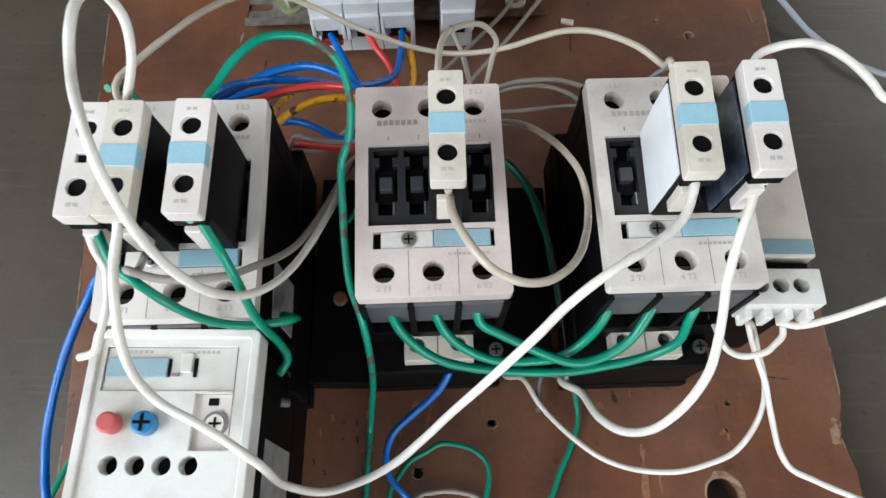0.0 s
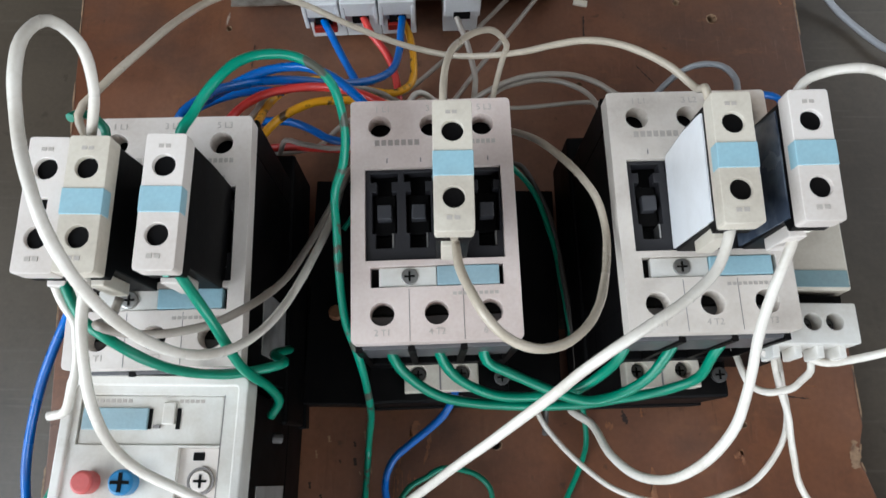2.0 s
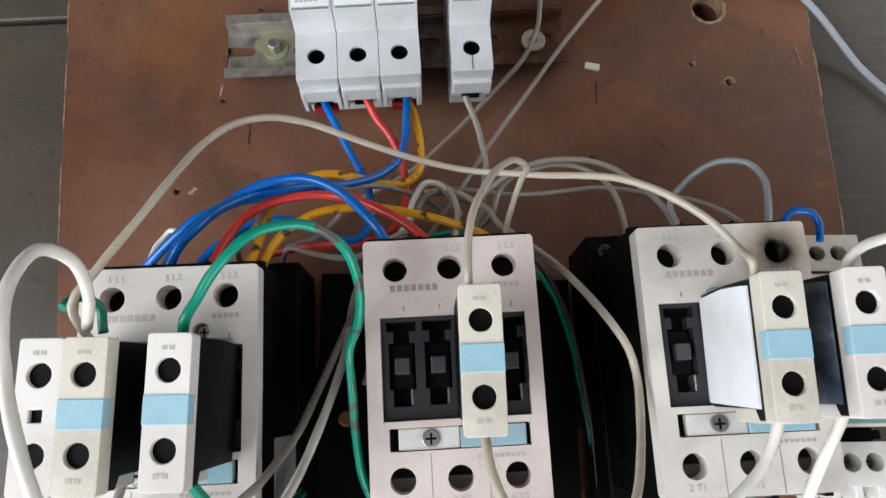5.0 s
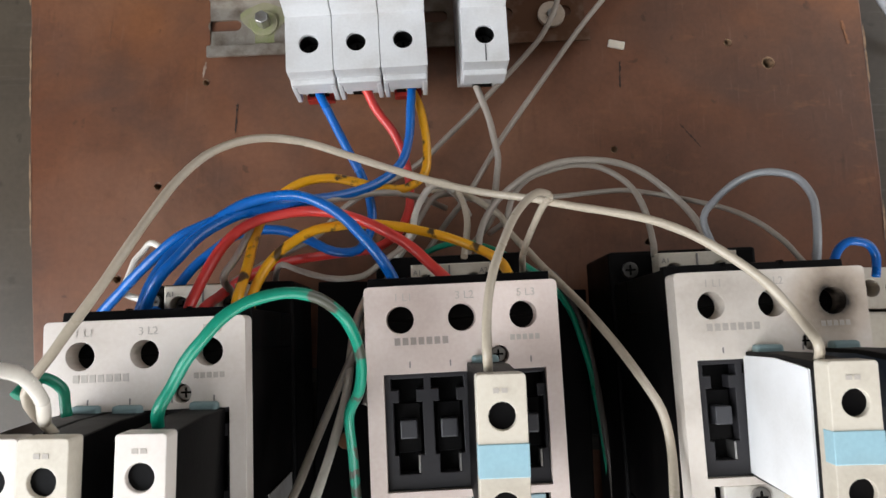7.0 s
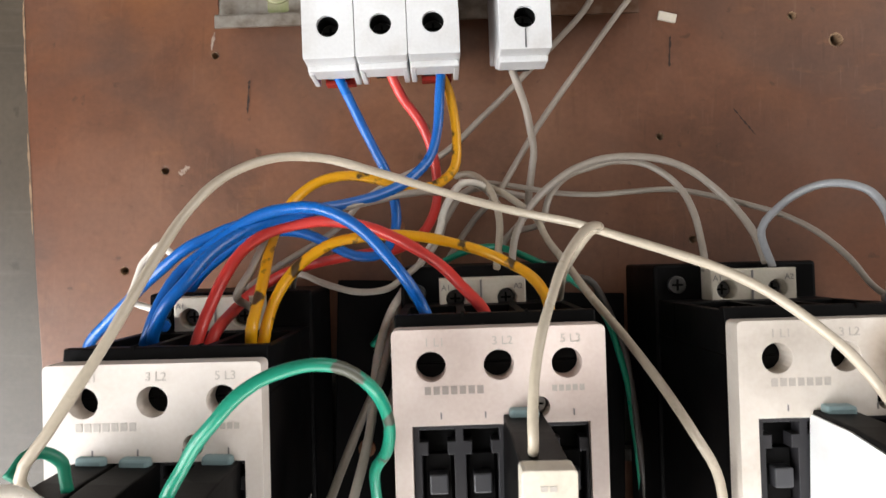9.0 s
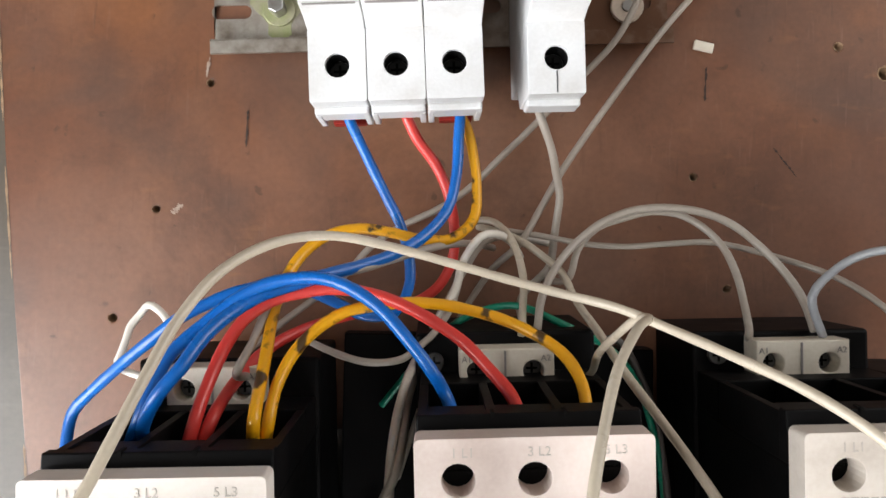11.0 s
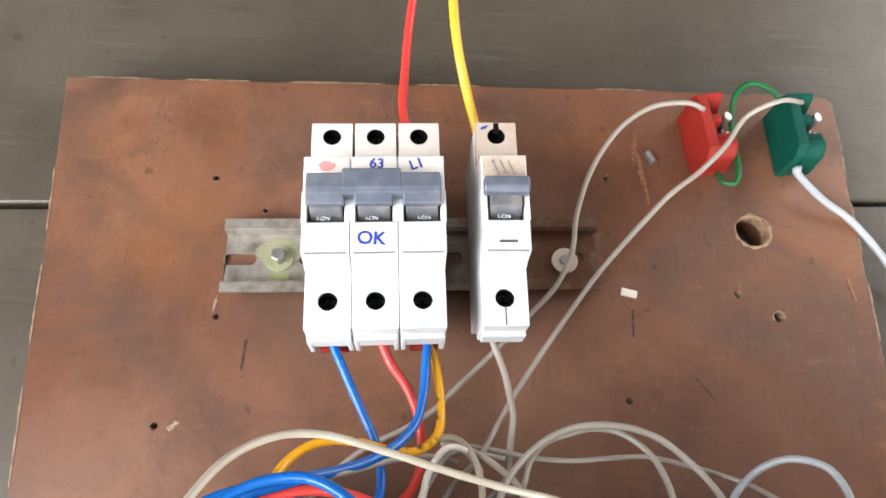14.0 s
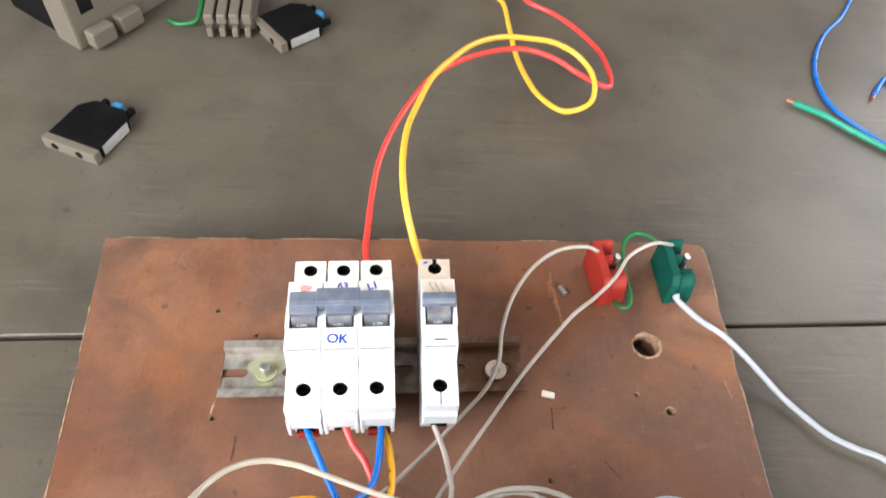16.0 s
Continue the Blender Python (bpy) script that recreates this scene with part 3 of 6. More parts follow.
for k in range(9):
    x0 = -0.0125 + 0.009 * rnd.random()
    y0 = 0.055 + 0.026 * rnd.random()
    part("scratch", scratch(x0, y0, x0 + 0.002 * (rnd.random() - 0.5), y0 - 0.004 - 0.009 * rnd.random(), 0.0003 + 0.0005 * rnd.random(), 300 + k), SCRATCH, board, "pale orange scratch")
for k in range(16):
    x0, y0 = -0.056 + 0.036 * rnd.random(), 0.036 + 0.042 * rnd.random()
    part("dent", scratch(x0, y0, x0 + 0.0006, y0 - 0.0014 - 0.002 * rnd.random(), 0.0004 + 0.0004 * rnd.random(), 330 + k), RAWWOOD if k % 3 else DENT, board, "small dent in the varnish")
for k, (x0, y0, x1, y1, w, m) in enumerate([(0.0872, 0.0862, 0.0892, 0.0800, 0.0013, DENT), (0.0975, 0.0900, 0.0985, 0.0880, 0.0004, DENT), (0.0955, 0.0910, 0.0960, 0.0830, 0.0007, SCRATCH), (0.1385, 0.0700, 0.1390, 0.0630, 0.0009, SCRATCH),
                                            (0.0795, 0.0800, 0.0830, 0.0785, 0.0014, SCRATCH), (0.0775, 0.1010, 0.0778, 0.0930, 0.0011, SCRATCH), (0.1600, 0.0930, 0.1720, 0.0915, 0.0004, DENT), (0.166, 0.0985, 0.176, 0.0968, 0.0003, SCRATCH)]):
    part("dent", scratch(x0, y0, x1, y1, w, 360 + k), m, board, "shallow mark in the varnish")
part("chip", scratch(0.187, 0.062, 0.188, 0.074, 0.0022, 77), RAWWOOD, board, "splintered chip at the board's edge")
part("plaster_spot", scratch(-0.119, 0.2325, -0.115, 0.236, 0.0013, 78), FILLER, board, "white filler spot")
part("plaster_spot", scratch(-0.1075, 0.284, -0.1065, 0.292, 0.0007, 79), FILLER, board, "white filler spot")


# ---------------------------------------------------------------- mounting rails
def din_rail(x, y, rz, length, label, slots, steel=None):
    """A slotted top-hat rail, 35 mm wide."""
    t = thing("mounting_rail", pose(x, y, 0, 0, 0, rz), label, "mounting rail", "mounting rails")
    h = length / 2
    for s in (-1, 1):
        prof = [(s * 0.0175, 0.0062), (s * 0.0175, 0.0075), (s * 0.0128, 0.0075), (s * 0.0128, 0.0012), (s * 0.0118, 0.0012), (s * 0.0118, 0.0065), (s * 0.0165, 0.0065), (s * 0.0165, 0.0062)]
        part("flange", side(prof, -h, h), steel or RAILSTEEL, t)
    loops = [rounded(cx - 0.0075, cx + 0.0075, -0.0027, 0.0027, 0.0026) for cx in slots]
    part("web", plate(rect(-h, h, -0.0120, 0.0120), loops, 0.0003, 0.0013, 0), steel or RAILSTEEL, t)
    return t


def rail_bolt(parent, x, washer):
    b = plate(ring(x, 0, 0.0062, 24), [ring(x, 0, 0.0016, 12)], 0.0014, 0.0026, 0.0003)
    w = part("washer", b, washer, parent, "washer with greenish corrosion")
    part("bolt", rod((x, 0, 0.002), (x, 0, 0.0085), 0.0033, 6, 0.0005), STEEL, w)
    part("stain", plate([(x + 0.0125 * math.cos(a) * (0.7 + 0.3 * math.sin(3 * a)), 0.0105 * math.sin(a)) for a in (2 * math.pi * k / 24 for k in range(24))], [ring(x, 0, 0.0058, 12)], 0.00135, 0.00155, 0), ZINC, parent, "greenish corrosion stain")


rail_up = din_rail(-0.0195, 0.3125, 2.7, 0.171, "zinc-plated slotted rail, stained, bolted to the board", (-0.079, -0.045, -0.015, 0.015, 0.045, 0.072), RAIL_RUSTY)
rail_bolt(rail_up, -0.061, ZINC)
part("washer", plate(ring(0.070, -0.002, 0.0062, 24), [ring(0.070, -0.002, 0.0022, 12)], 0.0014, 0.0032, 0.0003), TANNED, rail_up, "tanned washer")
part("bolt", rod((0.070, -0.002, 0.0014), (0.070, -0.002, 0.0040), 0.0021, 12), STEEL, rail_up)
rail_low = din_rail(0.012, 0.138, 0.6, 0.262, "dark slotted rail under the contactors", (-0.045, 0.04, 0.11), DARKRAIL)

part("rust_bolt", rod((-0.0520, -0.0121, 0.0012), (-0.0515, -0.0111, 0.0150), 0.0034, 10, 0.0008), SCRATCH, rail_low, "rusty bolt head")
# black panels added to fill the dark gaps between contactors
for x0, x1, y0, y1 in ((-0.0520, -0.0245, 0.0865, 0.190), (0.0330, 0.0590, 0.092, 0.186)):
    filler = thing("gap_panel", pose((x0 + x1) / 2, (y0 + y1) / 2, 0), "black panel filling the dark gap between contactors", "cover", "rail covers")
    hx, hy = (x1 - x0) / 2, (y1 - y0) / 2
    part("shell", box(-hx, hx, -hy, hy, 0.0085, 0.0120, 0.0006), BLACK, filler)
    part("leg", box(-hx, hx, -hy, -hy + 0.004, 0.0, 0.0084), BLACK, filler)
    part("leg", box(-hx, hx, hy - 0.004, hy, 0.0, 0.0084), BLACK, filler)

# ---------------------------------------------------------------- contactors
HX, HT, HB, HR = 0.0169, 0.0312, -0.0315, 0.0038


def contactor(x, y, z, rx, rz, label, burnt=False, cream=None, shift=((0, 0), (0, 0))):
    """A three-pole contactor: x, y the middle of its face, z the face's height."""
    t = thing("contactor", pose(x, y, 0, 0, 0, rz) @ Matrix.Translation((0, 0, z)) @ pose(0, 0, 0, rx) @ Matrix.Translation((0, 0, -z)), label, "contactor", "contactors")
    w = 0.0266
    b = box(-w - 0.0008, w + 0.0008, -0.0560, 0.0545, 0.0085, 0.046, 0.0012)
    part("base", b, BLACK, t)
    # upper body with the chambers of the poles cut into both ends
    b = box(-w + 0.0006, w - 0.0006, -0.031, 0.031, 0.046, z - 0.007, 0.0006)
    part("body", b, BLACK, t)
    for s in (-1, 1):
        for k in range(4):
            xx = (-w + 0.0018) + k * (2 * w - 0.0036) / 3
            part("fin", box(xx - 0.0012, xx + 0.0012, min(s * 0.031, s * 0.0425), max(s * 0.031, s * 0.0425), 0.062, z - (0.0072 if s < 0 else 0.0120), 0.0002), BLACK, t)
        part("ledge", box(-w + 0.0006, w - 0.0006, min(s * 0.031, s * 0.0425), max(s * 0.031, s * 0.0425), 0.046, 0.062, 0.0004), BLACK, t)
    for s in (-1, 1):
        for k in range(3):
            cx = (k - 1) * HX
            part("terminal_cover", box(cx - 0.0078, cx + 0.0078, min(s * 0.0312, s * 0.0418), max(s * 0.0312, s * 0.0418), z - (0.030 if s < 0 else 0.024), z - (0.0072 if s < 0 else 0.0126), 0.0005), DARKGREY if s < 0 else BLACK, t)
    part("deck", side([(0.0310, z - 0.0072), (0.0434, z - 0.0092), (0.0434, z - 0.0125), (0.0310, z - 0.0125)], -w + 0.0004, w - 0.0004, 0.0004), BLACK, t)
    for k in (-0.5, 0.5):
        part("deck_groove", box(k * HX - 0.0004, k * HX + 0.0004, 0.0424, 0.0438, z - 0.0120, z - 0.0088), RECESS_SHADE, t)
    win = rect(-0.0220, 0.0222, -0.0145, 0.0165)
    strip = rect(-0.0204, 0.0214, -0.0232, -0.0166)
    holes = [ring((k - 1) * HX, yy, HR) for k in range(3) for yy in (HT, HB)]
    holes.append(ring(0.0098, 0.0205, 0.0026, 16))
    face = part("face", plate(rounded(-w, w, -0.0405, 0.0405, 0.0014), holes + [win, strip], z - 0.0070, z, 0.0007), CREAM_BURNT if burnt else cream or CREAM, t, "cream faceplate with round screw holes")
    # the seams between the poles
    for k in (-0.5, 0.5):
        part("seam", box(k * HX - 0.0001, k * HX + 0.0001, -0.0400, -0.0240, z, z + 0.00008), INK, face)
    for k in range(3):
        for yy in (HT, HB):
            cross_screw((k - 1) * HX, yy, z - 0.0100, 0.0034, t, "terminal_screw")
    cross_screw(0.0098, 0.0205, z - 0.0035, 0.0022, t, "small_screw")
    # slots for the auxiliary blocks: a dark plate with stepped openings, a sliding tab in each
    part("slot_floor", box(-0.0218, 0.0220, -0.0143, 0.0163, z - 0.0105, z - 0.0085), RECESS_SHADE, t)
    cuts = []
    for k in range(4):
        cx = -0.0158 + 0.0110 * k
        half = [(0.0045, 0.0152), (0.0045, 0.0122), (0.0024, 0.0122), (0.0024, 0.0088), (0.0040, 0.0088), (0.0040, -0.0052), (0.0029, -0.0052), (0.0029, -0.0102)]
        cuts.append([(cx + a, c) for a, c in half] + [(cx - a, c) for a, c in reversed(half)])
    part("slot_plate", plate(rect(-0.0219, 0.0221, -0.0144, 0.0164), cuts, z - 0.0060, z - 0.0016, 0.0002), SLOTGREY, t, "dark plate with stepped slots")
    for k in range(4):
        cx = -0.0158 + 0.0110 * k
        part("slider", box(cx - 0.0023, cx + 0.0023, -0.0008, 0.0042, z - 0.0085, z - 0.0008, 0.0004), SLIDER, t, "dark grey sliding tab")
        part("slider_stem", box(cx - 0.0034, cx + 0.0034, -0.0050, 0.0084, z - 0.0085, z - 0.0046, 0.0003), BLACK, t)
        part("contact_spring", box(cx + 0.0023, cx + 0.0028, -0.0100, -0.0054, z - 0.0080, z - 0.0014), STEEL, t, "bright metal spring edge")
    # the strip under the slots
    part("strip_floor", box(-0.0203, 0.0213, -0.0231, -0.0167, z - 0.006, z - 0.0032), RECESS_SHADE, t)
    part("strip", box(-0.0178, 0.0003, -0.0230, -0.0168, z - 0.004, z - 0.0006, 0.0003), GREYWHITE, t)
    cross_screw(-0.0082, -0.0199, z + 0.0002, 0.0027, t, "strip_screw")
    part("label_tag", box(0.0005, 0.0200, -0.0229, -0.0168, z - 0.004, z + 0.0003, 0.0003), RELAYTAG if cream else CYAN, t, "pale blue label tag")
    # print
    part("maker_print", bars(-0.0186, -0.0034, 0.0243, 0.0263, z, 7), MIDINK if cream else PALEINK, t)
    part("series_print", bars(0.0130, 0.0215, 0.0243, 0.0258, z, 5), PALEINK, t)
    for k in range(3):
        if not (burnt and k == 2):
            writing("print", "%d L%d" % (2 * k + 1, k + 1), 0.0030, (k - 1) * HX + 0.001, 0.0372, z + 0.0001, PALEINK, t)
        writing("print", "%d T%d" % (2 * k + 2, k + 1), 0.0028, (k - 1) * HX, -0.0375, z + 0.0001, PALEINK, t)
    for k in range(4):
        part("tick", box(-0.0149 + 0.011 * k, -0.0145 + 0.011 * k, 0.0182, 0.0198, z, z + 0.0001), INK, t)
    part("small_print", bars(0.0052, 0.0200, -0.0262, -0.0252, z, 9), PALEINK, t)
    # coil terminals at both ends
    for s in (-1, 1):
        y0, y1 = sorted((s * 0.0400, s * 0.0535))
        sx, sy = shift[s > 0]
        y0, y1 = y0 + sy, y1 + sy
        c = part("coil_terminal", plate(rect(sx - 0.0160, sx + 0.0120, y0, y1), [ring(sx - 0.0108, (y0 + y1) / 2, 0.0031, 16), ring(sx + 0.0058, (y0 + y1) / 2, 0.0031, 16)], 0.046, 0.0545, 0.0005), CREAM_OLD, t, "yellowed coil terminal with two screw holes")
        for xx in (sx - 0.0108, sx + 0.0058):
            cross_screw(xx, (y0 + y1) / 2, 0.0500, 0.0027, c, "terminal_screw")
        part("divider", box(sx - 0.0028, sx - 0.0022, y0 + 0.0006, y1 - 0.0006, 0.0545, 0.0548), INK, c)
        cross_screw(-s * 0.0228 + 0.6 * sx, s * 0.0485 + sy, 0.0478, 0.0030, t, "mounting_screw", DARKSTEEL)
        if s > 0:
            writing("print", "A1", 0.0026, sx - 0.0138, y1 - 0.003, 0.0547, INK, c)
            writing("print", "A2", 0.0026, sx + 0.0095, y1 - 0.003, 0.0547, INK, c)
    part("foot", box(-0.0285, 0.0285, -0.0570, -0.0470, 0.004, 0.0120, 0.0006), BLACK, t)
    part("rail_clip", box(-0.024, 0.024, -0.030, 0.030, 0.0045, 0.0090), BLACK, t)
    part("side_label", box(w - 0.0006, w - 0.0002, -0.034, -0.012, 0.050, 0.085), STICKER, t, "grey type label on the side")
    return t


contactor(0.0042, 0.1366, 0.108, 3.5, 2.4, "pinkish cream black-bodied contactor with one auxiliary block", False, CREAM_PINK, ((0.0032, 0.001), (0.0015, -0.0028)))
contactor(0.0891, 0.1396, 0.1106, 2.2, 2.1, "cream-faced black contactor with a scorched terminal", True, None, ((0.002, 0.001), (0.0045, -0.001)))
contactor(-0.0804, 0.1272, 0.1117, 3.0, 1.9, "dusty cream-faced black contactor above the overload relay")


# ---------------------------------------------------------------- auxiliary blocks
def aux_block(x, y, z, base, rz, ry, side_label, label, whole=False, material=None):
    """A slim plug-in contact block standing on a contactor: x, y, z the middle of its top face, base the foot's height below it."""
    t = thing("auxiliary_block", pose(x, y, z, 4.0, ry, rz), label, "contact block", "auxiliary blocks")
    w, h = 0.0053, base
    m = material or CREAM
    prof = [(-0.0175, -0.0015), (-0.0180, -0.011), (-0.0150, -0.013), (-0.0150, -h), (0.0182, -h), (0.0186, -0.026), (0.0180, -0.012), (0.0175, -0.0015)]
    part("body", side(prof, -w + 0.0004, w - 0.0004, 0.0004), BLACK, t)
    holes = [ring(0, 0.0095, 0.0030, 16), ring(0, -0.0090, 0.0030, 16)]
    if whole:
        holes.append(rect(-0.0016, 0.0016, -0.0015, 0.0015))
    part("cap", plate(rounded(-w, w, -0.0183, 0.0183, 0.0008, 2), holes, -0.0060, 0, 0.0004), m, t, "cream cap with two screw holes")
    for yy in (0.0095, -0.0090):
        cross_screw(0, yy, -0.0042, 0.0027, t, "terminal_screw")
    if not whole:
        part("label_tag", box(-w - 0.0001, w + 0.0001, -0.0032, 0.0038, -0.004, 0.0003, 0.0002), CYAN, t, "pale blue label tag")
    part("print", bars(-0.0018, 0.0018, 0.0143, 0.0153, 0, 2), PALEINK, t)
    part("print", bars(-0.0020, 0.0020, -0.0152, -0.0140, 0, 2), PALEINK, t)
    part("wire_clamp", box(-0.0034, 0.0016, -0.0188, -0.0150, -0.030, -0.0140, 0.0004), m, t)
    part("latch", box(-0.0036, 0.0036, 0.0150, 0.0202, -h + 0.003, -h + 0.0072, 0.0008), TEAL, t, "grey-blue release latch")
    if side_label:
        prof = [(-0.0150, -0.0085), (-0.0138, -h + 0.002), (0.0172, -h + 0.002), (0.0176, -0.0255), (0.0165, -0.0120), (0.0160, -0.0085)]
        part("side_label", side(prof, -w - 0.0001, -w + 0.0006), side_label, t, "label over the whole side")
    return t


aux_block(0.0096, 0.1343, 0.1515, 0.047, 1.5, 0, None, "slim cream and black contact block on a contactor", False, CREAM_OLD)
aux_block(0.0836, 0.1364, 0.1535, 0.046, 1, -2, PAPER, "slim contact block with a large white side label", False, CREAM_OLD)
aux_block(0.1043, 0.1373, 0.1535, 0.046, 1, -2, GLOSSDARK, "slim contact block with a dark glossy side label")
aux_block(-0.0848, 0.1221, 0.1528, 0.046, 0, 0, None, "slim yellowed contact block with a pale blue tag", False, CREAM_OLD)
aux_block(-0.0650, 0.1229, 0.1528, 0.046, 0, 0, None, "slim cream contact block with a green wire below")
aux_block(-0.0957, 0.1221, 0.1518, 0.046, 0, 0, None, "slim cream contact block with a small square hole", True)

# ---------------------------------------------------------------- overload relay
relay = thing("overload_relay", pose(-0.0795, 0.0300, 0.0, 0, 0, 0), "cream overload relay with red button and blue dial", "relay")
RZ = 0.101
part("body", box(-0.0262, 0.0262, -0.038, 0.0530, 0.030, RZ - 0.006, 0.001), BLACK, relay)
part("base", box(-0.0255, 0.0262, -0.038, 0.0500, 0.0, 0.0298, 0.001), BLACK, relay)
cells = [ring(-0.0158 + 0.0083 * k, 0.0120, 0.0030, 18) for k in range(4)]
part("cover", plate(rounded(-0.0275, 0.0278, -0.040, 0.0555, 0.002), cells + [rect(0.0085, 0.0205, 0.0165, 0.0345), rect(-0.0225, 0.0205, 0.0352, 0.0498)], RZ - 0.010, RZ, 0.0006), GREYWHITE, relay, "grey-white relay cover")
part("hole_floor", box(-0.021, 0.0125, 0.0075, 0.0155, RZ - 0.0105, RZ - 0.0085), RECESS_SHADE, relay)
part("inset", box(-0.0224, 0.0204, 0.0353, 0.0497, RZ - 0.008, RZ - 0.0008, 0.0004), GREYWHITE, relay)
part("label_tag", box(-0.0215, -0.0018, 0.0395, 0.0460, RZ - 0.002, RZ + 0.0003, 0.0003), RELAYTAG, relay, "pale grey-blue label tag")
part("tag_slot", box(-0.0018, -0.0008, 0.0398, 0.0458, RZ - 0.002, RZ - 0.0005), RECESS_SHADE, relay)
part("latch", box(0.0000, 0.0020, 0.0400, 0.0410, RZ - 0.002, RZ + 0.0001), INK, relay)
part("latch", box(0.0024, 0.0062, 0.0412, 0.0478, RZ - 0.002, RZ + 0.0002, 0.0004), GREYWHITE, relay)
part("latch_slot", box(0.0066, 0.0078, 0.0398, 0.0460, RZ - 0.002, RZ - 0.0005), RECESS_SHADE, relay)
part("recess", box(0.0086, 0.0204, 0.0166, 0.0344, RZ - 0.008, RZ - 0.0022), CREAM, relay)
part("test_slot", box(0.0125, 0.0158, 0.0308, 0.0332, RZ - 0.004, RZ - 0.0018, 0.0002), RECESS_SHADE, relay)
cross_screw(0.0155, 0.0250, RZ - 0.0010, 0.0031, relay, "adjusting_screw", CREAM)
part("screw_ring", plate(ring(0.0155, 0.0250, 0.0040, 24), [ring(0.0155, 0.0250, 0.0034, 24)], RZ - 0.0022, RZ - 0.0014, 0), INK, relay)
part("reset_button", rod((-0.0165, 0.0245, RZ - 0.004), (-0.0165, 0.0245, RZ + 0.0055), 0.0033, 24, 0.0008), REDBUTTON, relay, "worn red reset button")
dial = part("dial", rod((-0.0055, 0.0245, RZ - 0.004), (-0.0055, 0.0245, RZ + 0.0050), 0.0037, 20, 0.0007), BLUEDIAL, relay, "blue slotted dial")
part("dial_slot", box(-0.0082, -0.0028, 0.0240, 0.0250, RZ + 0.0048, RZ + 0.0053, 0, box(-0.0060, -0.0050, 0.0218, 0.0272, RZ + 0.0048, RZ + 0.00535)), RECESS_SHADE, dial)
part("maker_print", bars(-0.0190, -0.0070, 0.0476, 0.0487, RZ - 0.0008, 7), PALEINK, relay)
part("series_print", bars(0.0070, 0.0150, 0.0476, 0.0486, RZ - 0.0008, 5), PALEINK, relay)
part("rim", plate(rounded(-0.0276, 0.0279, -0.041, 0.0556, 0.0022), [rounded(-0.0246, 0.0249, -0.039, 0.0526, 0.0012)], RZ, RZ + 0.0013, 0.0005), GREYWHITE, relay)
part("seam", box(0.0206, 0.0209, 0.0166, 0.0498, RZ, RZ + 0.0001), INK, relay)
part("sticker", box(0.0263, 0.0266, -0.024, 0.0235, 0.034, 0.076), STICKER, relay, "worn silver type sticker")
part("terminal_post", rod((0.0255, 0.0400, 0.056), (0.0290, 0.0400, 0.054), 0.0020, 12, 0.0003), DARKSTEEL, relay)

# ---------------------------------------------------------------- side auxiliary unit of the scorched contactor
unit = thing("side_contact_unit", pose(0.1330, 0.1400, 0), "yellowed side contact unit with white terminal row", "contact block")
UZ = 0.087
part("body", box(-0.0135, 0.0135, -0.036, 0.044, 0.010, UZ - 0.010, 0.0008), BLACK, unit)
part("foot", box(-0.012, 0.012, -0.030, 0.040, 0.0, 0.0105), BLACK, unit)
part("cover", box(-0.0142, 0.0142, -0.0215, 0.0300, UZ - 0.012, UZ, 0.0009), CREAM_OLD, unit, "yellowed cover")
part("label_tag", box(-0.0130, 0.0135, -0.0205, -0.0145, UZ - 0.002, UZ + 0.0003, 0.0002), TEAL, unit, "grey-teal label tag")
part("slot", box(-0.0120, 0.0120, -0.0255, -0.0225, UZ - 0.012, UZ - 0.004), RECESS_SHADE, unit)
row = part("terminal_block", plate(rounded(-0.0142, 0.0142, -0.0400, -0.0262, 0.0006, 2), [ring(-0.0085 + 0.0075 * k, -0.0325, 0.0030, 18) for k in range(3)], UZ - 0.016, UZ, 0.0004), GREYWHITE, unit, "white row of three terminals")
for k in range(3):
    cross_screw(-0.0085 + 0.0075 * k, -0.0325, UZ - 0.006, 0.0027, row, "terminal_screw")
row2 = part("terminal_block", plate(rounded(-0.0142, 0.0142, 0.0310, 0.0440, 0.0006, 2), [ring(-0.0085 + 0.0075 * k, 0.0375, 0.0028, 18) for k in range(3)], UZ - 0.014, UZ - 0.001, 0.0004), CREAM_OLD, unit, "rear row of three terminals")
for k in range(3):
    cross_screw(-0.0085 + 0.0075 * k, 0.0375, UZ - 0.007, 0.0026, row2, "terminal_screw")
for k in range(4):
    part("terminal_tooth", box(-0.0140 + 0.0075 * k, -0.0115 + 0.0075 * k, -0.0440, -0.0398, UZ - 0.014, UZ - 0.004, 0.0004), GREYWHITE, unit)


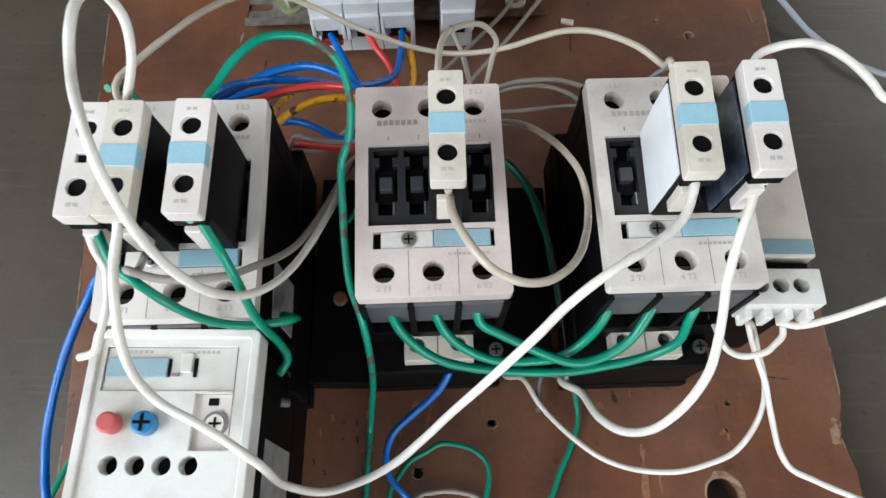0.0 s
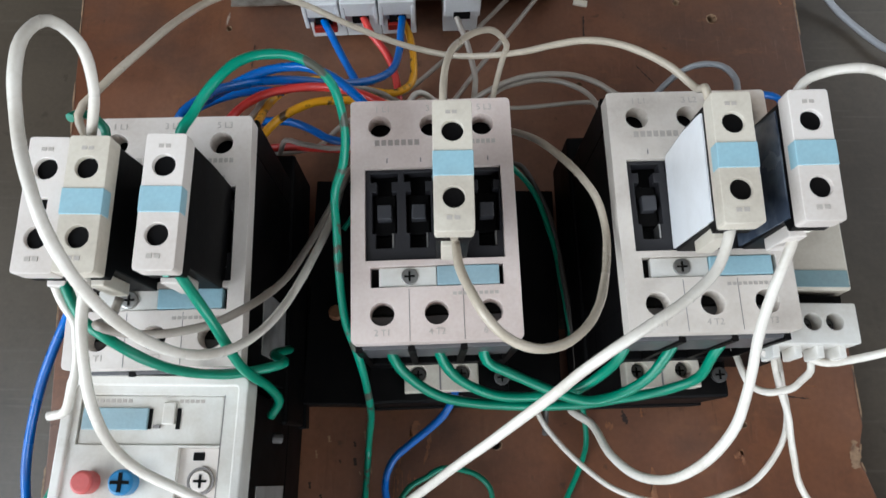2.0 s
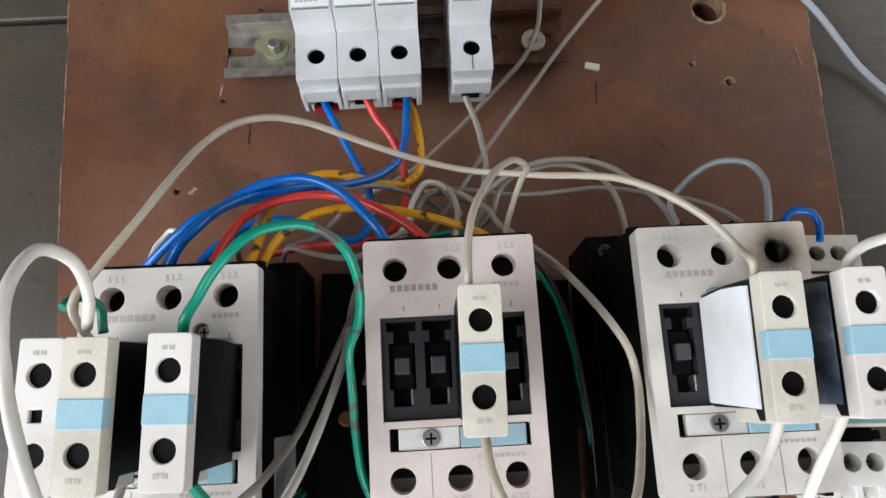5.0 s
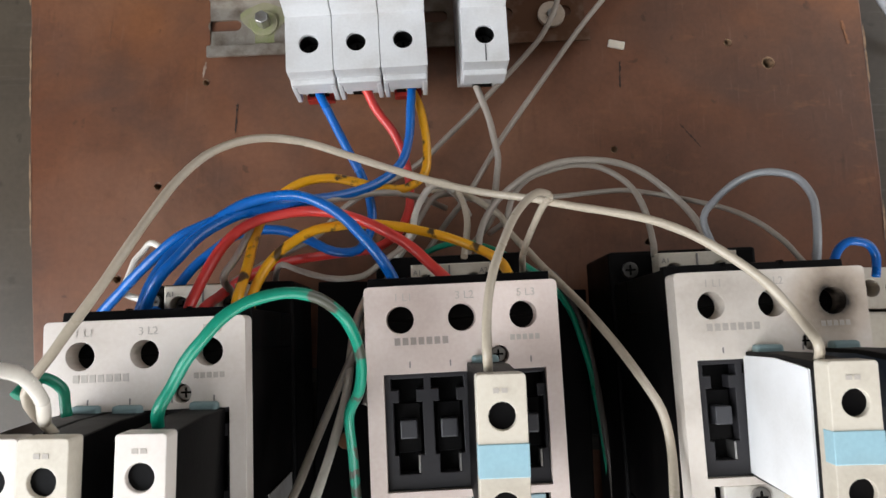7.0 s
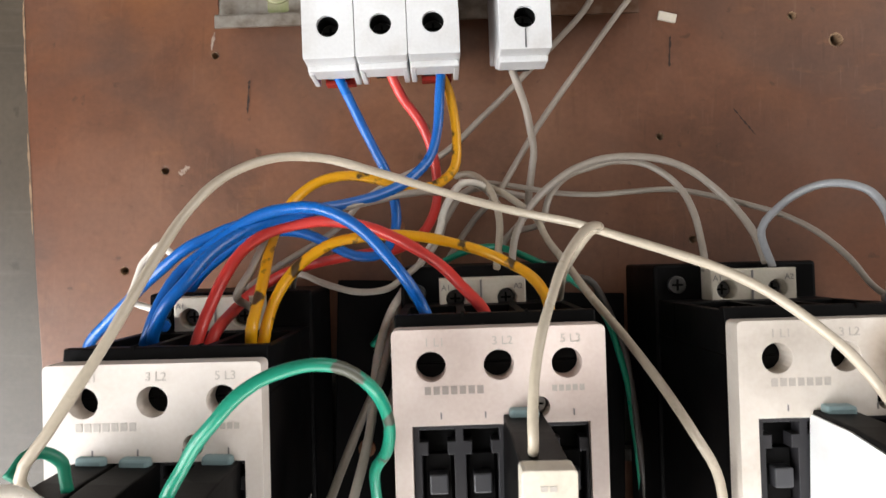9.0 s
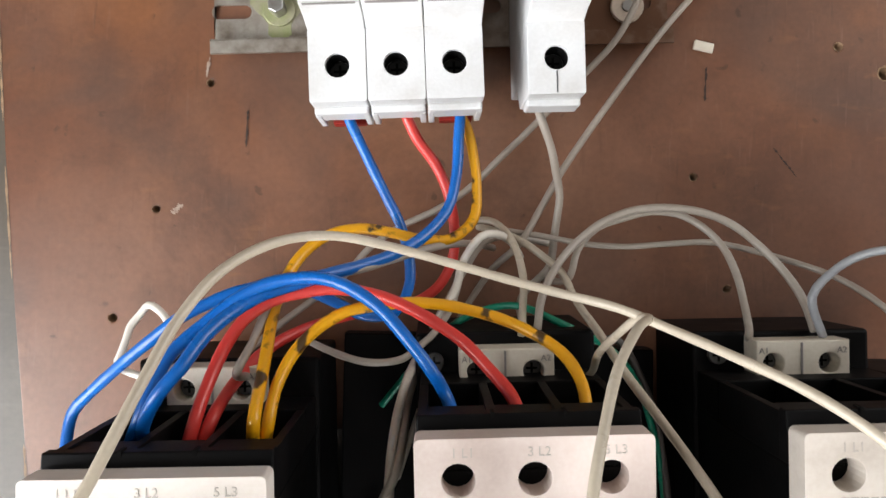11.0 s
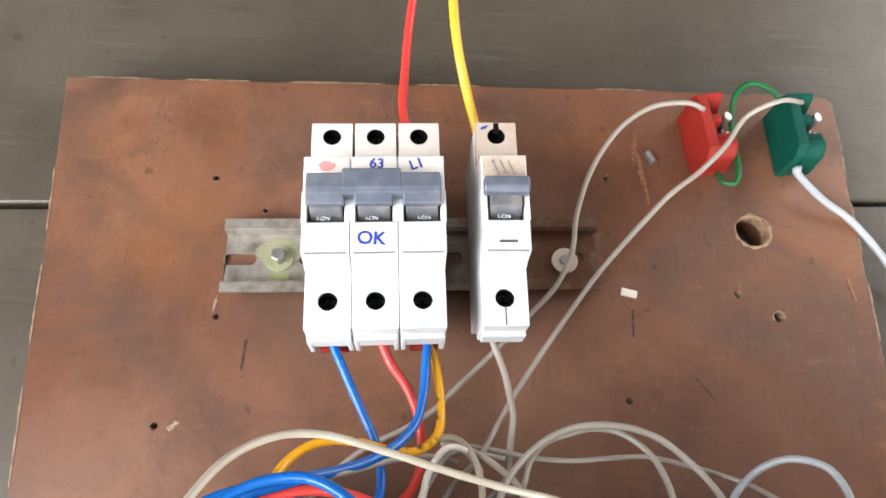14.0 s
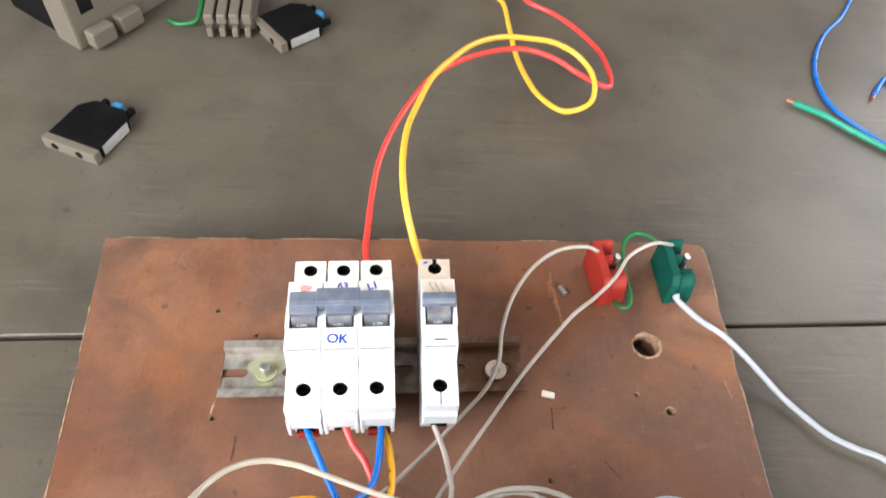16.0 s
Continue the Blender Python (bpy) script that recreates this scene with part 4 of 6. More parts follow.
# ---------------------------------------------------------------- circuit breakers
def breaker(x, y, rz, poles, label, cut=False):
    t = thing("circuit_breaker", pose(x, y, 0, 0, 0, rz), label, "circuit breaker", "circuit breakers")
    pw = 0.0176
    SH, N = 0.0555, 0.0700
    for k in range(poles):
        cx = (k - (poles - 1) / 2) * pw
        a, b_ = cx - pw / 2 + 0.00012, cx + pw / 2 - 0.00012
        prof = [(-0.0350, 0.0082), (-0.0365, 0.0270), (-0.0440, 0.0325), (-0.0440, SH - 0.008), (-0.0225, SH - 0.008), (-0.0225, SH), (-0.0210, SH + 0.006), (-0.0200, N), (-0.0080, N), (-0.0080, N - 0.005),
                (0.0045, N - 0.005), (0.0045, N), (0.0190, N), (0.0205, SH + 0.006), (0.0222, SH), (0.0222, SH - 0.008), (0.0430, SH - 0.008), (0.0430, 0.0240), (0.0405, 0.0082)]
        p = part("pole", side(prof, a, b_, 0.0004), MCBWHITE, t)
        lo = rounded(a, b_, -0.0445, -0.0222, 0.0006, 2)
        part("terminal_cover", plate(lo, [ring(cx, -0.0335, 0.0037, 18)], SH - 0.0085, SH, 0.0005), MCBWHITE, p)
        part("terminal_cover", plate(rounded(a + 0.0004, b_ - 0.0004, 0.0222, 0.0428, 0.0006, 2), [ring(cx, 0.0365, 0.0037, 18)], SH - 0.0085, SH - 0.001, 0.0005), CREAM if poles > 1 else TANNED, p)
        for yy in (-0.0335, 0.0365):
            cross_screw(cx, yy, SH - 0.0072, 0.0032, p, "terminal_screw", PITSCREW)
            # added black liner stands in for the shade inside the well
            part("well_shade_liner", plate(ring(cx, yy, 0.00368, 18), [ring(cx, yy, 0.0034, 18)], SH - 0.0084, SH - 0.0014, 0), RECESS_SHADE, p)
        # label face and window
        part("label_face", box(a + 0.0010, b_ - 0.0010, -0.0192, -0.0090, N, N + 0.0002), PAPER, p)
        part("upper_label", box(a + 0.0006, b_ - 0.0006, 0.0100, 0.0184, N, N + 0.0002), TANNED if poles == 1 else CREAM, p, "browned upper label")
        part("moulded_line", box(a + 0.0012, b_ - 0.0012, -0.0203, -0.0200, N - 0.0006, N + 0.0003), INK, p)
        if k == 0 and poles > 1:
            part("label_print", bars(a + 0.0016, cx + 0.0010, -0.0122, -0.0118, N + 0.0003, 4), PALEINK, p)
            part("label_print", bars(a + 0.0016, cx - 0.0016, -0.0146, -0.0142, N + 0.0003, 3), PALEINK, p)
            part("approval_mark", plate(ring(cx + 0.0035, -0.0142, 0.0014, 14), [ring(cx + 0.0035, -0.0142, 0.0010, 14)], N + 0.0002, N + 0.0004, 0), PALEINK, p)
        part("toggle_pit", box(cx - 0.0066, cx + 0.0066, -0.0078, 0.0043, N - 0.0052, N - 0.0045), SLIDER, p)
        for s in (-1, 1):
            part("cheek", box(cx + s * 0.0079 - 0.0011, cx + s * 0.0079 + 0.0011, -0.0079, 0.0044, N - 0.0050, N + 0.0002, 0.0003), MCBWHITE, p)
        part("lever", side([(-0.0072, N - 0.0046), (-0.0030, N + 0.0015), (0.0042, N + 0.0030), (0.0042, N - 0.0046)], cx - 0.0060, cx + 0.0060, 0.0006), LEVER, p, "dark grey toggle lever, switched on")
        writing("print", "I-ON", 0.0022, cx - 0.0008 + 0.0016 * (k == 2), -0.0066, N - 0.0002, PENCILGREY, p)
        part("line_print", bars(cx - 0.0060, cx + 0.0035, -0.0172, -0.0164, N + 0.0002, 5), PALEINK, p)
        # entry at the lower end
        e = part("wire_entry", box(cx - 0.0040, cx + 0.0040, -0.0446, -0.0436, 0.0310, 0.0385, 0.0003), RECESS_SHADE, p)
        if poles > 1 and k != 1:
            part("red_clip", box(cx - 0.0050, cx + 0.0060, -0.0462, -0.0395, 0.0268, 0.0312, 0.0004), REDP, p, "red terminal clip")
        for s in (-1, 1) if poles > 1 else ():
            part("entry_rib", box(cx + s * 0.0075 - 0.0010, cx + s * 0.0075 + 0.0010, -0.0468, -0.0438, 0.0315, 0.046, 0.0004), MCBWHITE, p)
        part("entry_lip", box(a + 0.0003, b_ - 0.0003, -0.0466, -0.0442, 0.0390, 0.0485, 0.0006), MCBWHITE, p)
    h = poles * pw / 2
    if poles > 1:
        for k in range(3):
            cx = (k - 1) * pw
            part("toggle_cap", side([(-0.0022, N + 0.0003), (-0.0030, N + 0.0046), (0.0010, N + 0.0060), (0.0085, N + 0.0060), (0.0085, N + 0.0003)], cx - 0.0070, cx + 0.0070, 0.0007), TOGGLE, t, "slate grey toggle cap")
        part("tie_bar", side([(0.0004, N + 0.0008), (0.0004, N + 0.0062), (0.0030, N + 0.0070), (0.0088, N + 0.0068), (0.0088, N + 0.0008)], -h + 0.0020, h - 0.0020, 0.0007), TOGGLE, t, "slate grey bar that ties the levers")
        part("tie_bar", side([(0.0020, N + 0.0010), (0.0020, N + 0.0074), (0.0104, N + 0.0072), (0.0104, N + 0.0010)], -0.0115, 0.0100, 0.0007), TOGGLE, t, "raised middle of the slate grey bar")
        writing("pen_mark", "OK", 0.0070, -0.001, -0.0148, N + 0.0004, BLUEINK, t, -4, 0.00016)
        writing("pen_mark", "63", 0.0056, 0.001, 0.0156, N + 0.0003, BLUEINK, t, -3, 0.00014)
        writing("pen_mark", "L1", 0.0056, 0.0160, 0.0153, N + 0.0003, BLUEINK, t, 18, 0.00014)
        part("red_dab", plate([(-0.0176 + 0.0030 * math.cos(a) * (1 + 0.12 * math.sin(5 * a)), 0.0148 + 0.0020 * math.sin(a) * (1 + 0.15 * math.cos(3 * a))) for a in (math.pi * j / 10 for j in range(20))], [], N + 0.0002, N + 0.0004, 0), REDINK, t, "faded red pen dab")
    else:
        part("toggle_cap", side([(0.0010, N + 0.0008), (0.0010, N + 0.0050), (0.0030, N + 0.0066), (0.0072, N + 0.0062), (0.0072, N + 0.0008)], -h + 0.0004, h - 0.0002, 0.0007), TOGGLE, t, "slate grey toggle cap")
        part("slit", box(-0.0011, 0.0011, 0.0375, 0.0424, SH - 0.0016, SH - 0.0007), RECESS_SHADE, t)
        pen = part("pen_mark", scratch(-0.0066, 0.0395, -0.0032, 0.0412, 0.0007, 12), BLUEINK, t)
        pen.location.z = SH - 0.001
        part("slot_mark", box(-0.0030, 0.0036, -0.0172, -0.0160, N, N + 0.0004), DARKGREY, t)
        b = scratch(-0.0045, 0.0170, -0.0020, 0.0105, 0.0004, 5)
        for s in range(2):
            scratch(-0.0015 + 0.003 * s, 0.0170, 0.001 + 0.003 * s, 0.0105, 0.0004, 6 + s, b)
        ob = part("pen_mark", b, INK, t)
        ob.location.z = N + 0.0001
        part("groove", box(-0.0002, 0.0002, -0.0440, -0.0375, SH, SH + 0.0002), DARKGREY, t)
    part("rail_foot", box(-h + 0.0004, h - 0.0004, -0.030, 0.030, 0.0076, 0.0084), MCBWHITE, t)
    return t


breaker(-0.0348, 0.3083, 3.2, 3, "white three-pole circuit breaker, switched on, pen-marked")
breaker(0.0140, 0.3112, 2.3, 1, "white single-pole circuit breaker, switched on")


# ---------------------------------------------------------------- wires
wire([(-0.0874, 0.1435, 0.149), (-0.0811, 0.149, 0.1635), (-0.0797, 0.1536, 0.175), (-0.0819, 0.1533, 0.1847), (-0.0829, 0.1445, 0.191), (-0.0829, 0.1359, 0.191), (-0.0824, 0.128, 0.1887), (-0.0801, 0.1198, 0.1883), (-0.0765, 0.1117, 0.1888), (-0.0733, 0.1043, 0.1877), (-0.0708, 0.0981, 0.1832), (-0.0686, 0.093, 0.1753), (-0.0659, 0.0888, 0.1645), (-0.0622, 0.0861, 0.152), (-0.0574, 0.0859, 0.1388), (-0.0518, 0.0894, 0.126), (-0.0464, 0.0965, 0.1153), (-0.0419, 0.1064, 0.1065), (-0.038, 0.1182, 0.0995), (-0.0343, 0.1313, 0.0932), (-0.0314, 0.1465, 0.0843), (-0.0308, 0.1652, 0.071), (-0.0285, 0.178, 0.055), (-0.0251, 0.1854, 0.043), (-0.0179, 0.1981, 0.036), (-0.0128, 0.2076, 0.031), (-0.011, 0.2155, 0.031), (-0.0052, 0.2243, 0.034), (0, 0.2255, 0.03), (0.006, 0.2235, 0.02), (0.011, 0.2185, 0.008)], 0.0014, W_WHITE, "off-white wire looping up from a contact block")
wire([(-0.0875, 0.106, 0.118), (-0.0885, 0.1, 0.119), (-0.0842, 0.0939, 0.135), (-0.0772, 0.0924, 0.1325), (-0.0704, 0.093, 0.1293), (-0.064, 0.095, 0.1253), (-0.0581, 0.0984, 0.1198), (-0.0525, 0.1034, 0.1145), (-0.0487, 0.1104, 0.1038), (-0.0447, 0.1187, 0.0945), (-0.0415, 0.1288, 0.0868), (-0.0378, 0.1394, 0.0818), (-0.0337, 0.15, 0.0795), (-0.0291, 0.1605, 0.079), (-0.027, 0.176, 0.05), (-0.0215, 0.192, 0.03), (-0.015, 0.2035, 0.022), (-0.0105, 0.2125, 0.024), (-0.004, 0.2225, 0.024), (0.004, 0.2255, 0.018), (0.012, 0.225, 0.011), (0.022, 0.2235, 0.008)], 0.0013, W_GREY, "greyed wire curving between two contactors")
wire([(-0.0875, 0.139, 0.142), (-0.0919, 0.1489, 0.149), (-0.0872, 0.1574, 0.149), (-0.0831, 0.1655, 0.147), (-0.0794, 0.1738, 0.1438), (-0.0763, 0.1828, 0.1395), (-0.0735, 0.1924, 0.1335), (-0.0702, 0.2027, 0.1262), (-0.0643, 0.2122, 0.1188), (-0.055, 0.2186, 0.1105), (-0.0437, 0.2206, 0.1018), (-0.031, 0.2186, 0.0948), (-0.0174, 0.2152, 0.0905), (-0.0033, 0.2115, 0.0885), (0.0108, 0.208, 0.0893), (0.0242, 0.2048, 0.0945), (0.0353, 0.2001, 0.1042), (0.0447, 0.1956, 0.1152), (0.0531, 0.1913, 0.124), (0.061, 0.1861, 0.13), (0.0682, 0.1799, 0.1342), (0.075, 0.1731, 0.137), (0.0806, 0.1651, 0.139), (0.079, 0.158, 0.15), (0.0825, 0.154, 0.142)], 0.00115, W_BEIGE, "long off-white wire arching over all the contactors")
wire([(0.01, 0.1175, 0.143), (0.0105, 0.1175, 0.138), (0.0114, 0.1085, 0.144), (0.0142, 0.1009, 0.1478), (0.0178, 0.0942, 0.1495), (0.0227, 0.0891, 0.149), (0.03, 0.0869, 0.1458), (0.038, 0.0888, 0.141), (0.045, 0.0941, 0.1358), (0.0505, 0.1018, 0.129), (0.0546, 0.1113, 0.1205), (0.0579, 0.1219, 0.1118), (0.0592, 0.1326, 0.1073), (0.0569, 0.142, 0.1087), (0.0519, 0.1506, 0.1085), (0.0467, 0.1605, 0.1023), (0.0405, 0.1715, 0.0925), (0.0326, 0.1859, 0.072), (0.0293, 0.1951, 0.055), (0.025, 0.2045, 0.04), (0.0219, 0.2128, 0.033), (0.0178, 0.2172, 0.028), (0.0098, 0.2232, 0.024), (0.0021, 0.2268, 0.018), (-0.0047, 0.2291, 0.01)], 0.0013, W_BEIGE, "off-white wire looping beside the middle contactor")
wire([(0.0085, 0.151, 0.13), (0.0069, 0.1556, 0.146), (0.0069, 0.1618, 0.145), (0.0074, 0.1683, 0.1435), (0.009, 0.1758, 0.1403), (0.0123, 0.1843, 0.1335), (0.0172, 0.194, 0.124), (0.024, 0.2015, 0.1142), (0.0294, 0.2029, 0.1037), (0.0285, 0.202, 0.096), (0.0266, 0.1971, 0.085), (0.0252, 0.191, 0.072), (0.0261, 0.1834, 0.058), (0.0221, 0.177, 0.048)], 0.0011, W_BEIGE, "off-white wire arching from a contact block to the coil")
wire([(0.0842, 0.121, 0.142), (0.0842, 0.1212, 0.143), (0.0807, 0.1104, 0.1403), (0.0713, 0.1012, 0.1415), (0.0609, 0.0941, 0.143), (0.0518, 0.0883, 0.141), (0.0441, 0.0831, 0.1345), (0.0372, 0.0777, 0.1248), (0.0295, 0.0722, 0.1147), (0.0211, 0.0662, 0.1047), (0.012, 0.0601, 0.0935), (0.0026, 0.0533, 0.0812), (-0.008, 0.0463, 0.069), (-0.0206, 0.0409, 0.0587), (-0.0342, 0.0372, 0.0563), (-0.0452, 0.0383, 0.0683), (-0.0479, 0.0424, 0.1045), (-0.0572, 0.0485, 0.1083), (-0.0654, 0.0532, 0.1158), (-0.0746, 0.0579, 0.12), (-0.0811, 0.0647, 0.1255), (-0.0843, 0.0736, 0.1315), (-0.0853, 0.0833, 0.137), (-0.0858, 0.0935, 0.141), (-0.0852, 0.1042, 0.144), (-0.086, 0.108, 0.146)], 0.0015, W_WHITE, "long thick white wire across the board lower half")
wire([(0.1052, 0.121, 0.142), (0.107, 0.1261, 0.136), (0.1048, 0.1184, 0.132), (0.1023, 0.111, 0.1278), (0.1002, 0.1035, 0.1232), (0.0985, 0.0957, 0.1188), (0.0979, 0.0877, 0.114), (0.0969, 0.0797, 0.109), (0.0949, 0.0718, 0.1042), (0.0907, 0.0649, 0.099), (0.0861, 0.0597, 0.091), (0.0807, 0.0565, 0.0797), (0.0741, 0.0579, 0.0673), (0.0682, 0.0652, 0.0553), (0.0646, 0.0764, 0.044), (0.0585, 0.0835, 0.034), (0.0625, 0.088, 0.032)], 0.0016, W_WHITE, "thick white wire hanging below a contact block")
wire([(0.104, 0.152, 0.138), (0.1066, 0.161, 0.149), (0.1119, 0.1635, 0.15), (0.1174, 0.1643, 0.151), (0.1234, 0.1647, 0.1508), (0.1299, 0.1641, 0.149), (0.1349, 0.1612, 0.148), (0.1385, 0.1567, 0.148), (0.1414, 0.1515, 0.148), (0.1438, 0.1462, 0.148), (0.158, 0.142, 0.15), (0.172, 0.127, 0.135), (0.176, 0.112, 0.115), (0.168, 0.101, 0.096), (0.16, 0.0985, 0.088), (0.15, 0.0965, 0.079), (0.141, 0.0955, 0.075), (0.135, 0.097, 0.075)], 0.0014, W_WHITE, "white wire looping out to the side terminals")
wire([(0.119, 0.098, 0.077), (0.1247, 0.1008, 0.07), (0.1286, 0.094, 0.063), (0.1328, 0.087, 0.056), (0.1374, 0.0799, 0.049), (0.1405, 0.0722, 0.0423), (0.1437, 0.0643, 0.036), (0.1471, 0.0563, 0.03), (0.1528, 0.0491, 0.0252), (0.1616, 0.0452, 0.023), (0.1699, 0.0416, 0.0222), (0.178, 0.0383, 0.022), (0.198, 0.035, 0.002), (0.22, 0.02, -0.012), (0.26, 0, -0.0165)], 0.0013, W_WHITE, "white wire running off the board edge")
wire([(0.121, 0.098, 0.074), (0.1282, 0.0986, 0.066), (0.1334, 0.0904, 0.056), (0.1385, 0.0817, 0.0463), (0.1401, 0.0724, 0.0373), (0.137, 0.0633, 0.0298), (0.1303, 0.0555, 0.025), (0.1197, 0.051, 0.0232), (0.1081, 0.0481, 0.023), (0.0968, 0.0479, 0.0222), (0.086, 0.0498, 0.0202), (0.0758, 0.0541, 0.0182), (0.0669, 0.0608, 0.0168), (0.0586, 0.0688, 0.015), (0.0511, 0.0782, 0.0132), (0.045, 0.089, 0.012), (0.0385, 0.0915, 0.004), (0.036, 0.094, 0.004)], 0.0012, W_WHITE, "thin white wire curving across the lower board")
wire([(0.115, 0.105, 0.06), (0.1165, 0.0937, 0.063), (0.1182, 0.0899, 0.063), (0.121, 0.0876, 0.0633), (0.1248, 0.0866, 0.064), (0.1286, 0.087, 0.065), (0.1324, 0.088, 0.066), (0.1355, 0.0907, 0.067), (0.1383, 0.0936, 0.0683), (0.1382, 0.0974, 0.07)], 0.0013, W_WHITE, "short white loop below the side terminals")
wire([(-0.0125, 0.103, 0.088), (-0.0079, 0.0931, 0.081), (-0.0013, 0.0875, 0.0743), (0.0074, 0.0837, 0.068), (0.0173, 0.0824, 0.0625), (0.0279, 0.0821, 0.0583), (0.0388, 0.0821, 0.0553), (0.0498, 0.0825, 0.0533), (0.0607, 0.0832, 0.0525), (0.0713, 0.0848, 0.0535), (0.0814, 0.0863, 0.0563), (0.0906, 0.0882, 0.0607), (0.098, 0.091, 0.0685), (0.0998, 0.0971, 0.08), (0.1045, 0.105, 0.088)], 0.0018, W_GREEN, "green insulated jumper between two contactor lower terminals")
wire([(0.0037, 0.103, 0.088), (0.008, 0.0937, 0.08), (0.013, 0.0892, 0.0743), (0.0197, 0.0863, 0.0693), (0.0273, 0.0845, 0.0653), (0.0356, 0.0844, 0.0625), (0.0438, 0.085, 0.0615), (0.0518, 0.0857, 0.0627), (0.0586, 0.0883, 0.0665), (0.0638, 0.0919, 0.0725), (0.0677, 0.0959, 0.08), (0.0715, 0.105, 0.088)], 0.0018, W_GREEN, "green insulated jumper between two contactor lower terminals")
wire([(0.0205, 0.103, 0.088), (0.0224, 0.0943, 0.081), (0.0293, 0.0913, 0.078), (0.0365, 0.0886, 0.0753), (0.0438, 0.086, 0.0727), (0.0514, 0.0837, 0.0703), (0.059, 0.0825, 0.0687), (0.0668, 0.0839, 0.0695), (0.0734, 0.0866, 0.0723), (0.079, 0.0905, 0.0763), (0.0828, 0.0957, 0.081), (0.0885, 0.105, 0.088)], 0.0018, W_GREEN, "green insulated jumper between two contactor lower terminals", 'a')
wire([(-0.0645, 0.106, 0.145), (-0.0633, 0.1079, 0.142), (-0.0606, 0.1042, 0.139), (-0.0581, 0.1005, 0.1358), (-0.0559, 0.097, 0.1318), (-0.0542, 0.0935, 0.1268), (-0.0529, 0.0902, 0.1205), (-0.0518, 0.0872, 0.1127), (-0.0499, 0.0852, 0.1035), (-0.0477, 0.0836, 0.0928), (-0.046, 0.0801, 0.0837), (-0.0493, 0.0755, 0.08)], 0.0015, W_GREEN, "green wire from a contact block to the relay")
wire([(-0.0945, 0.106, 0.143), (-0.0967, 0.1087, 0.136), (-0.0931, 0.1019, 0.1348), (-0.089, 0.0956, 0.1335), (-0.0829, 0.0914, 0.1322), (-0.0775, 0.0882, 0.1292), (-0.0729, 0.0861, 0.1238), (-0.0679, 0.085, 0.1172), (-0.0623, 0.0849, 0.1112), (-0.0558, 0.0856, 0.1062), (-0.0491, 0.0876, 0.102), (-0.0421, 0.0904, 0.098), (-0.0478, 0.0945, 0.089), (-0.047, 0.1, 0.068)], 0.0015, W_GREEN, "green wire curving across the dusty contactor")
wire([(-0.0965, 0.106, 0.142), (-0.1004, 0.1096, 0.134), (-0.0984, 0.1048, 0.1328), (-0.0961, 0.1003, 0.1312), (-0.0933, 0.0962, 0.1298), (-0.0928, 0.0915, 0.128), (-0.0929, 0.0868, 0.126), (-0.0939, 0.0821, 0.124), (-0.0952, 0.0775, 0.122), (-0.0969, 0.073, 0.12), (-0.1021, 0.0719, 0.118)], 0.0013, W_WHITE, "cut white wire with a hooked free end")
wire([(-0.066, 0.141, 0.142), (-0.0644, 0.1454, 0.147), (-0.0616, 0.1505, 0.1475), (-0.0584, 0.1559, 0.149), (-0.0545, 0.1605, 0.1503), (-0.0509, 0.1648, 0.15), (-0.0467, 0.168, 0.1488), (-0.0418, 0.17, 0.147), (-0.0365, 0.1709, 0.1448), (-0.031, 0.1698, 0.1418), (-0.0257, 0.1656, 0.1385), (-0.0228, 0.157, 0.129), (-0.0238, 0.1487, 0.1205), (-0.0272, 0.1421, 0.1125), (-0.0268, 0.131, 0.106), (-0.0262, 0.118, 0.099), (-0.0245, 0.105, 0.091), (-0.0205, 0.0942, 0.0821), (-0.0187, 0.0853, 0.0675), (-0.0192, 0.0791, 0.046), (-0.0217, 0.0743, 0.022), (-0.0237, 0.0674, 0.004), (-0.0244, 0.0504, 0.003), (-0.0248, 0.0386, 0.003), (-0.03, 0, 0.003)], 0.0014, W_WORN, "worn green wire arching down beside the middle contactor")
wire([(-0.0946, 0.1486, 0.148), (-0.094, 0.1504, 0.1465), (-0.0937, 0.152, 0.1443), (-0.0923, 0.1525, 0.142), (-0.0908, 0.1517, 0.1403), (-0.0891, 0.1497, 0.139), (-0.0888, 0.1467, 0.1383), (-0.0883, 0.1438, 0.138)], 0.0013, W_GREEN, "small green jumper between two contact blocks")
wire([(-0.0505, 0.268, 0.036), (-0.0502, 0.2646, 0.034), (-0.0458, 0.2552, 0.0338), (-0.0412, 0.246, 0.0332), (-0.0365, 0.2369, 0.033), (-0.0317, 0.2276, 0.0332), (-0.0287, 0.2177, 0.0342), (-0.0284, 0.2076, 0.0352), (-0.0329, 0.1991, 0.0363), (-0.0419, 0.198, 0.0388), (-0.0507, 0.2019, 0.0408), (-0.0599, 0.2057, 0.0403), (-0.0697, 0.2064, 0.0393), (-0.0794, 0.2043, 0.039), (-0.0874, 0.1985, 0.039), (-0.0947, 0.1921, 0.039), (-0.1005, 0.1842, 0.039), (-0.1063, 0.1764, 0.039), (-0.099, 0.174, 0.062)], 0.0018, W_BLUE, "blue wire from the breaker to the dusty contactor")
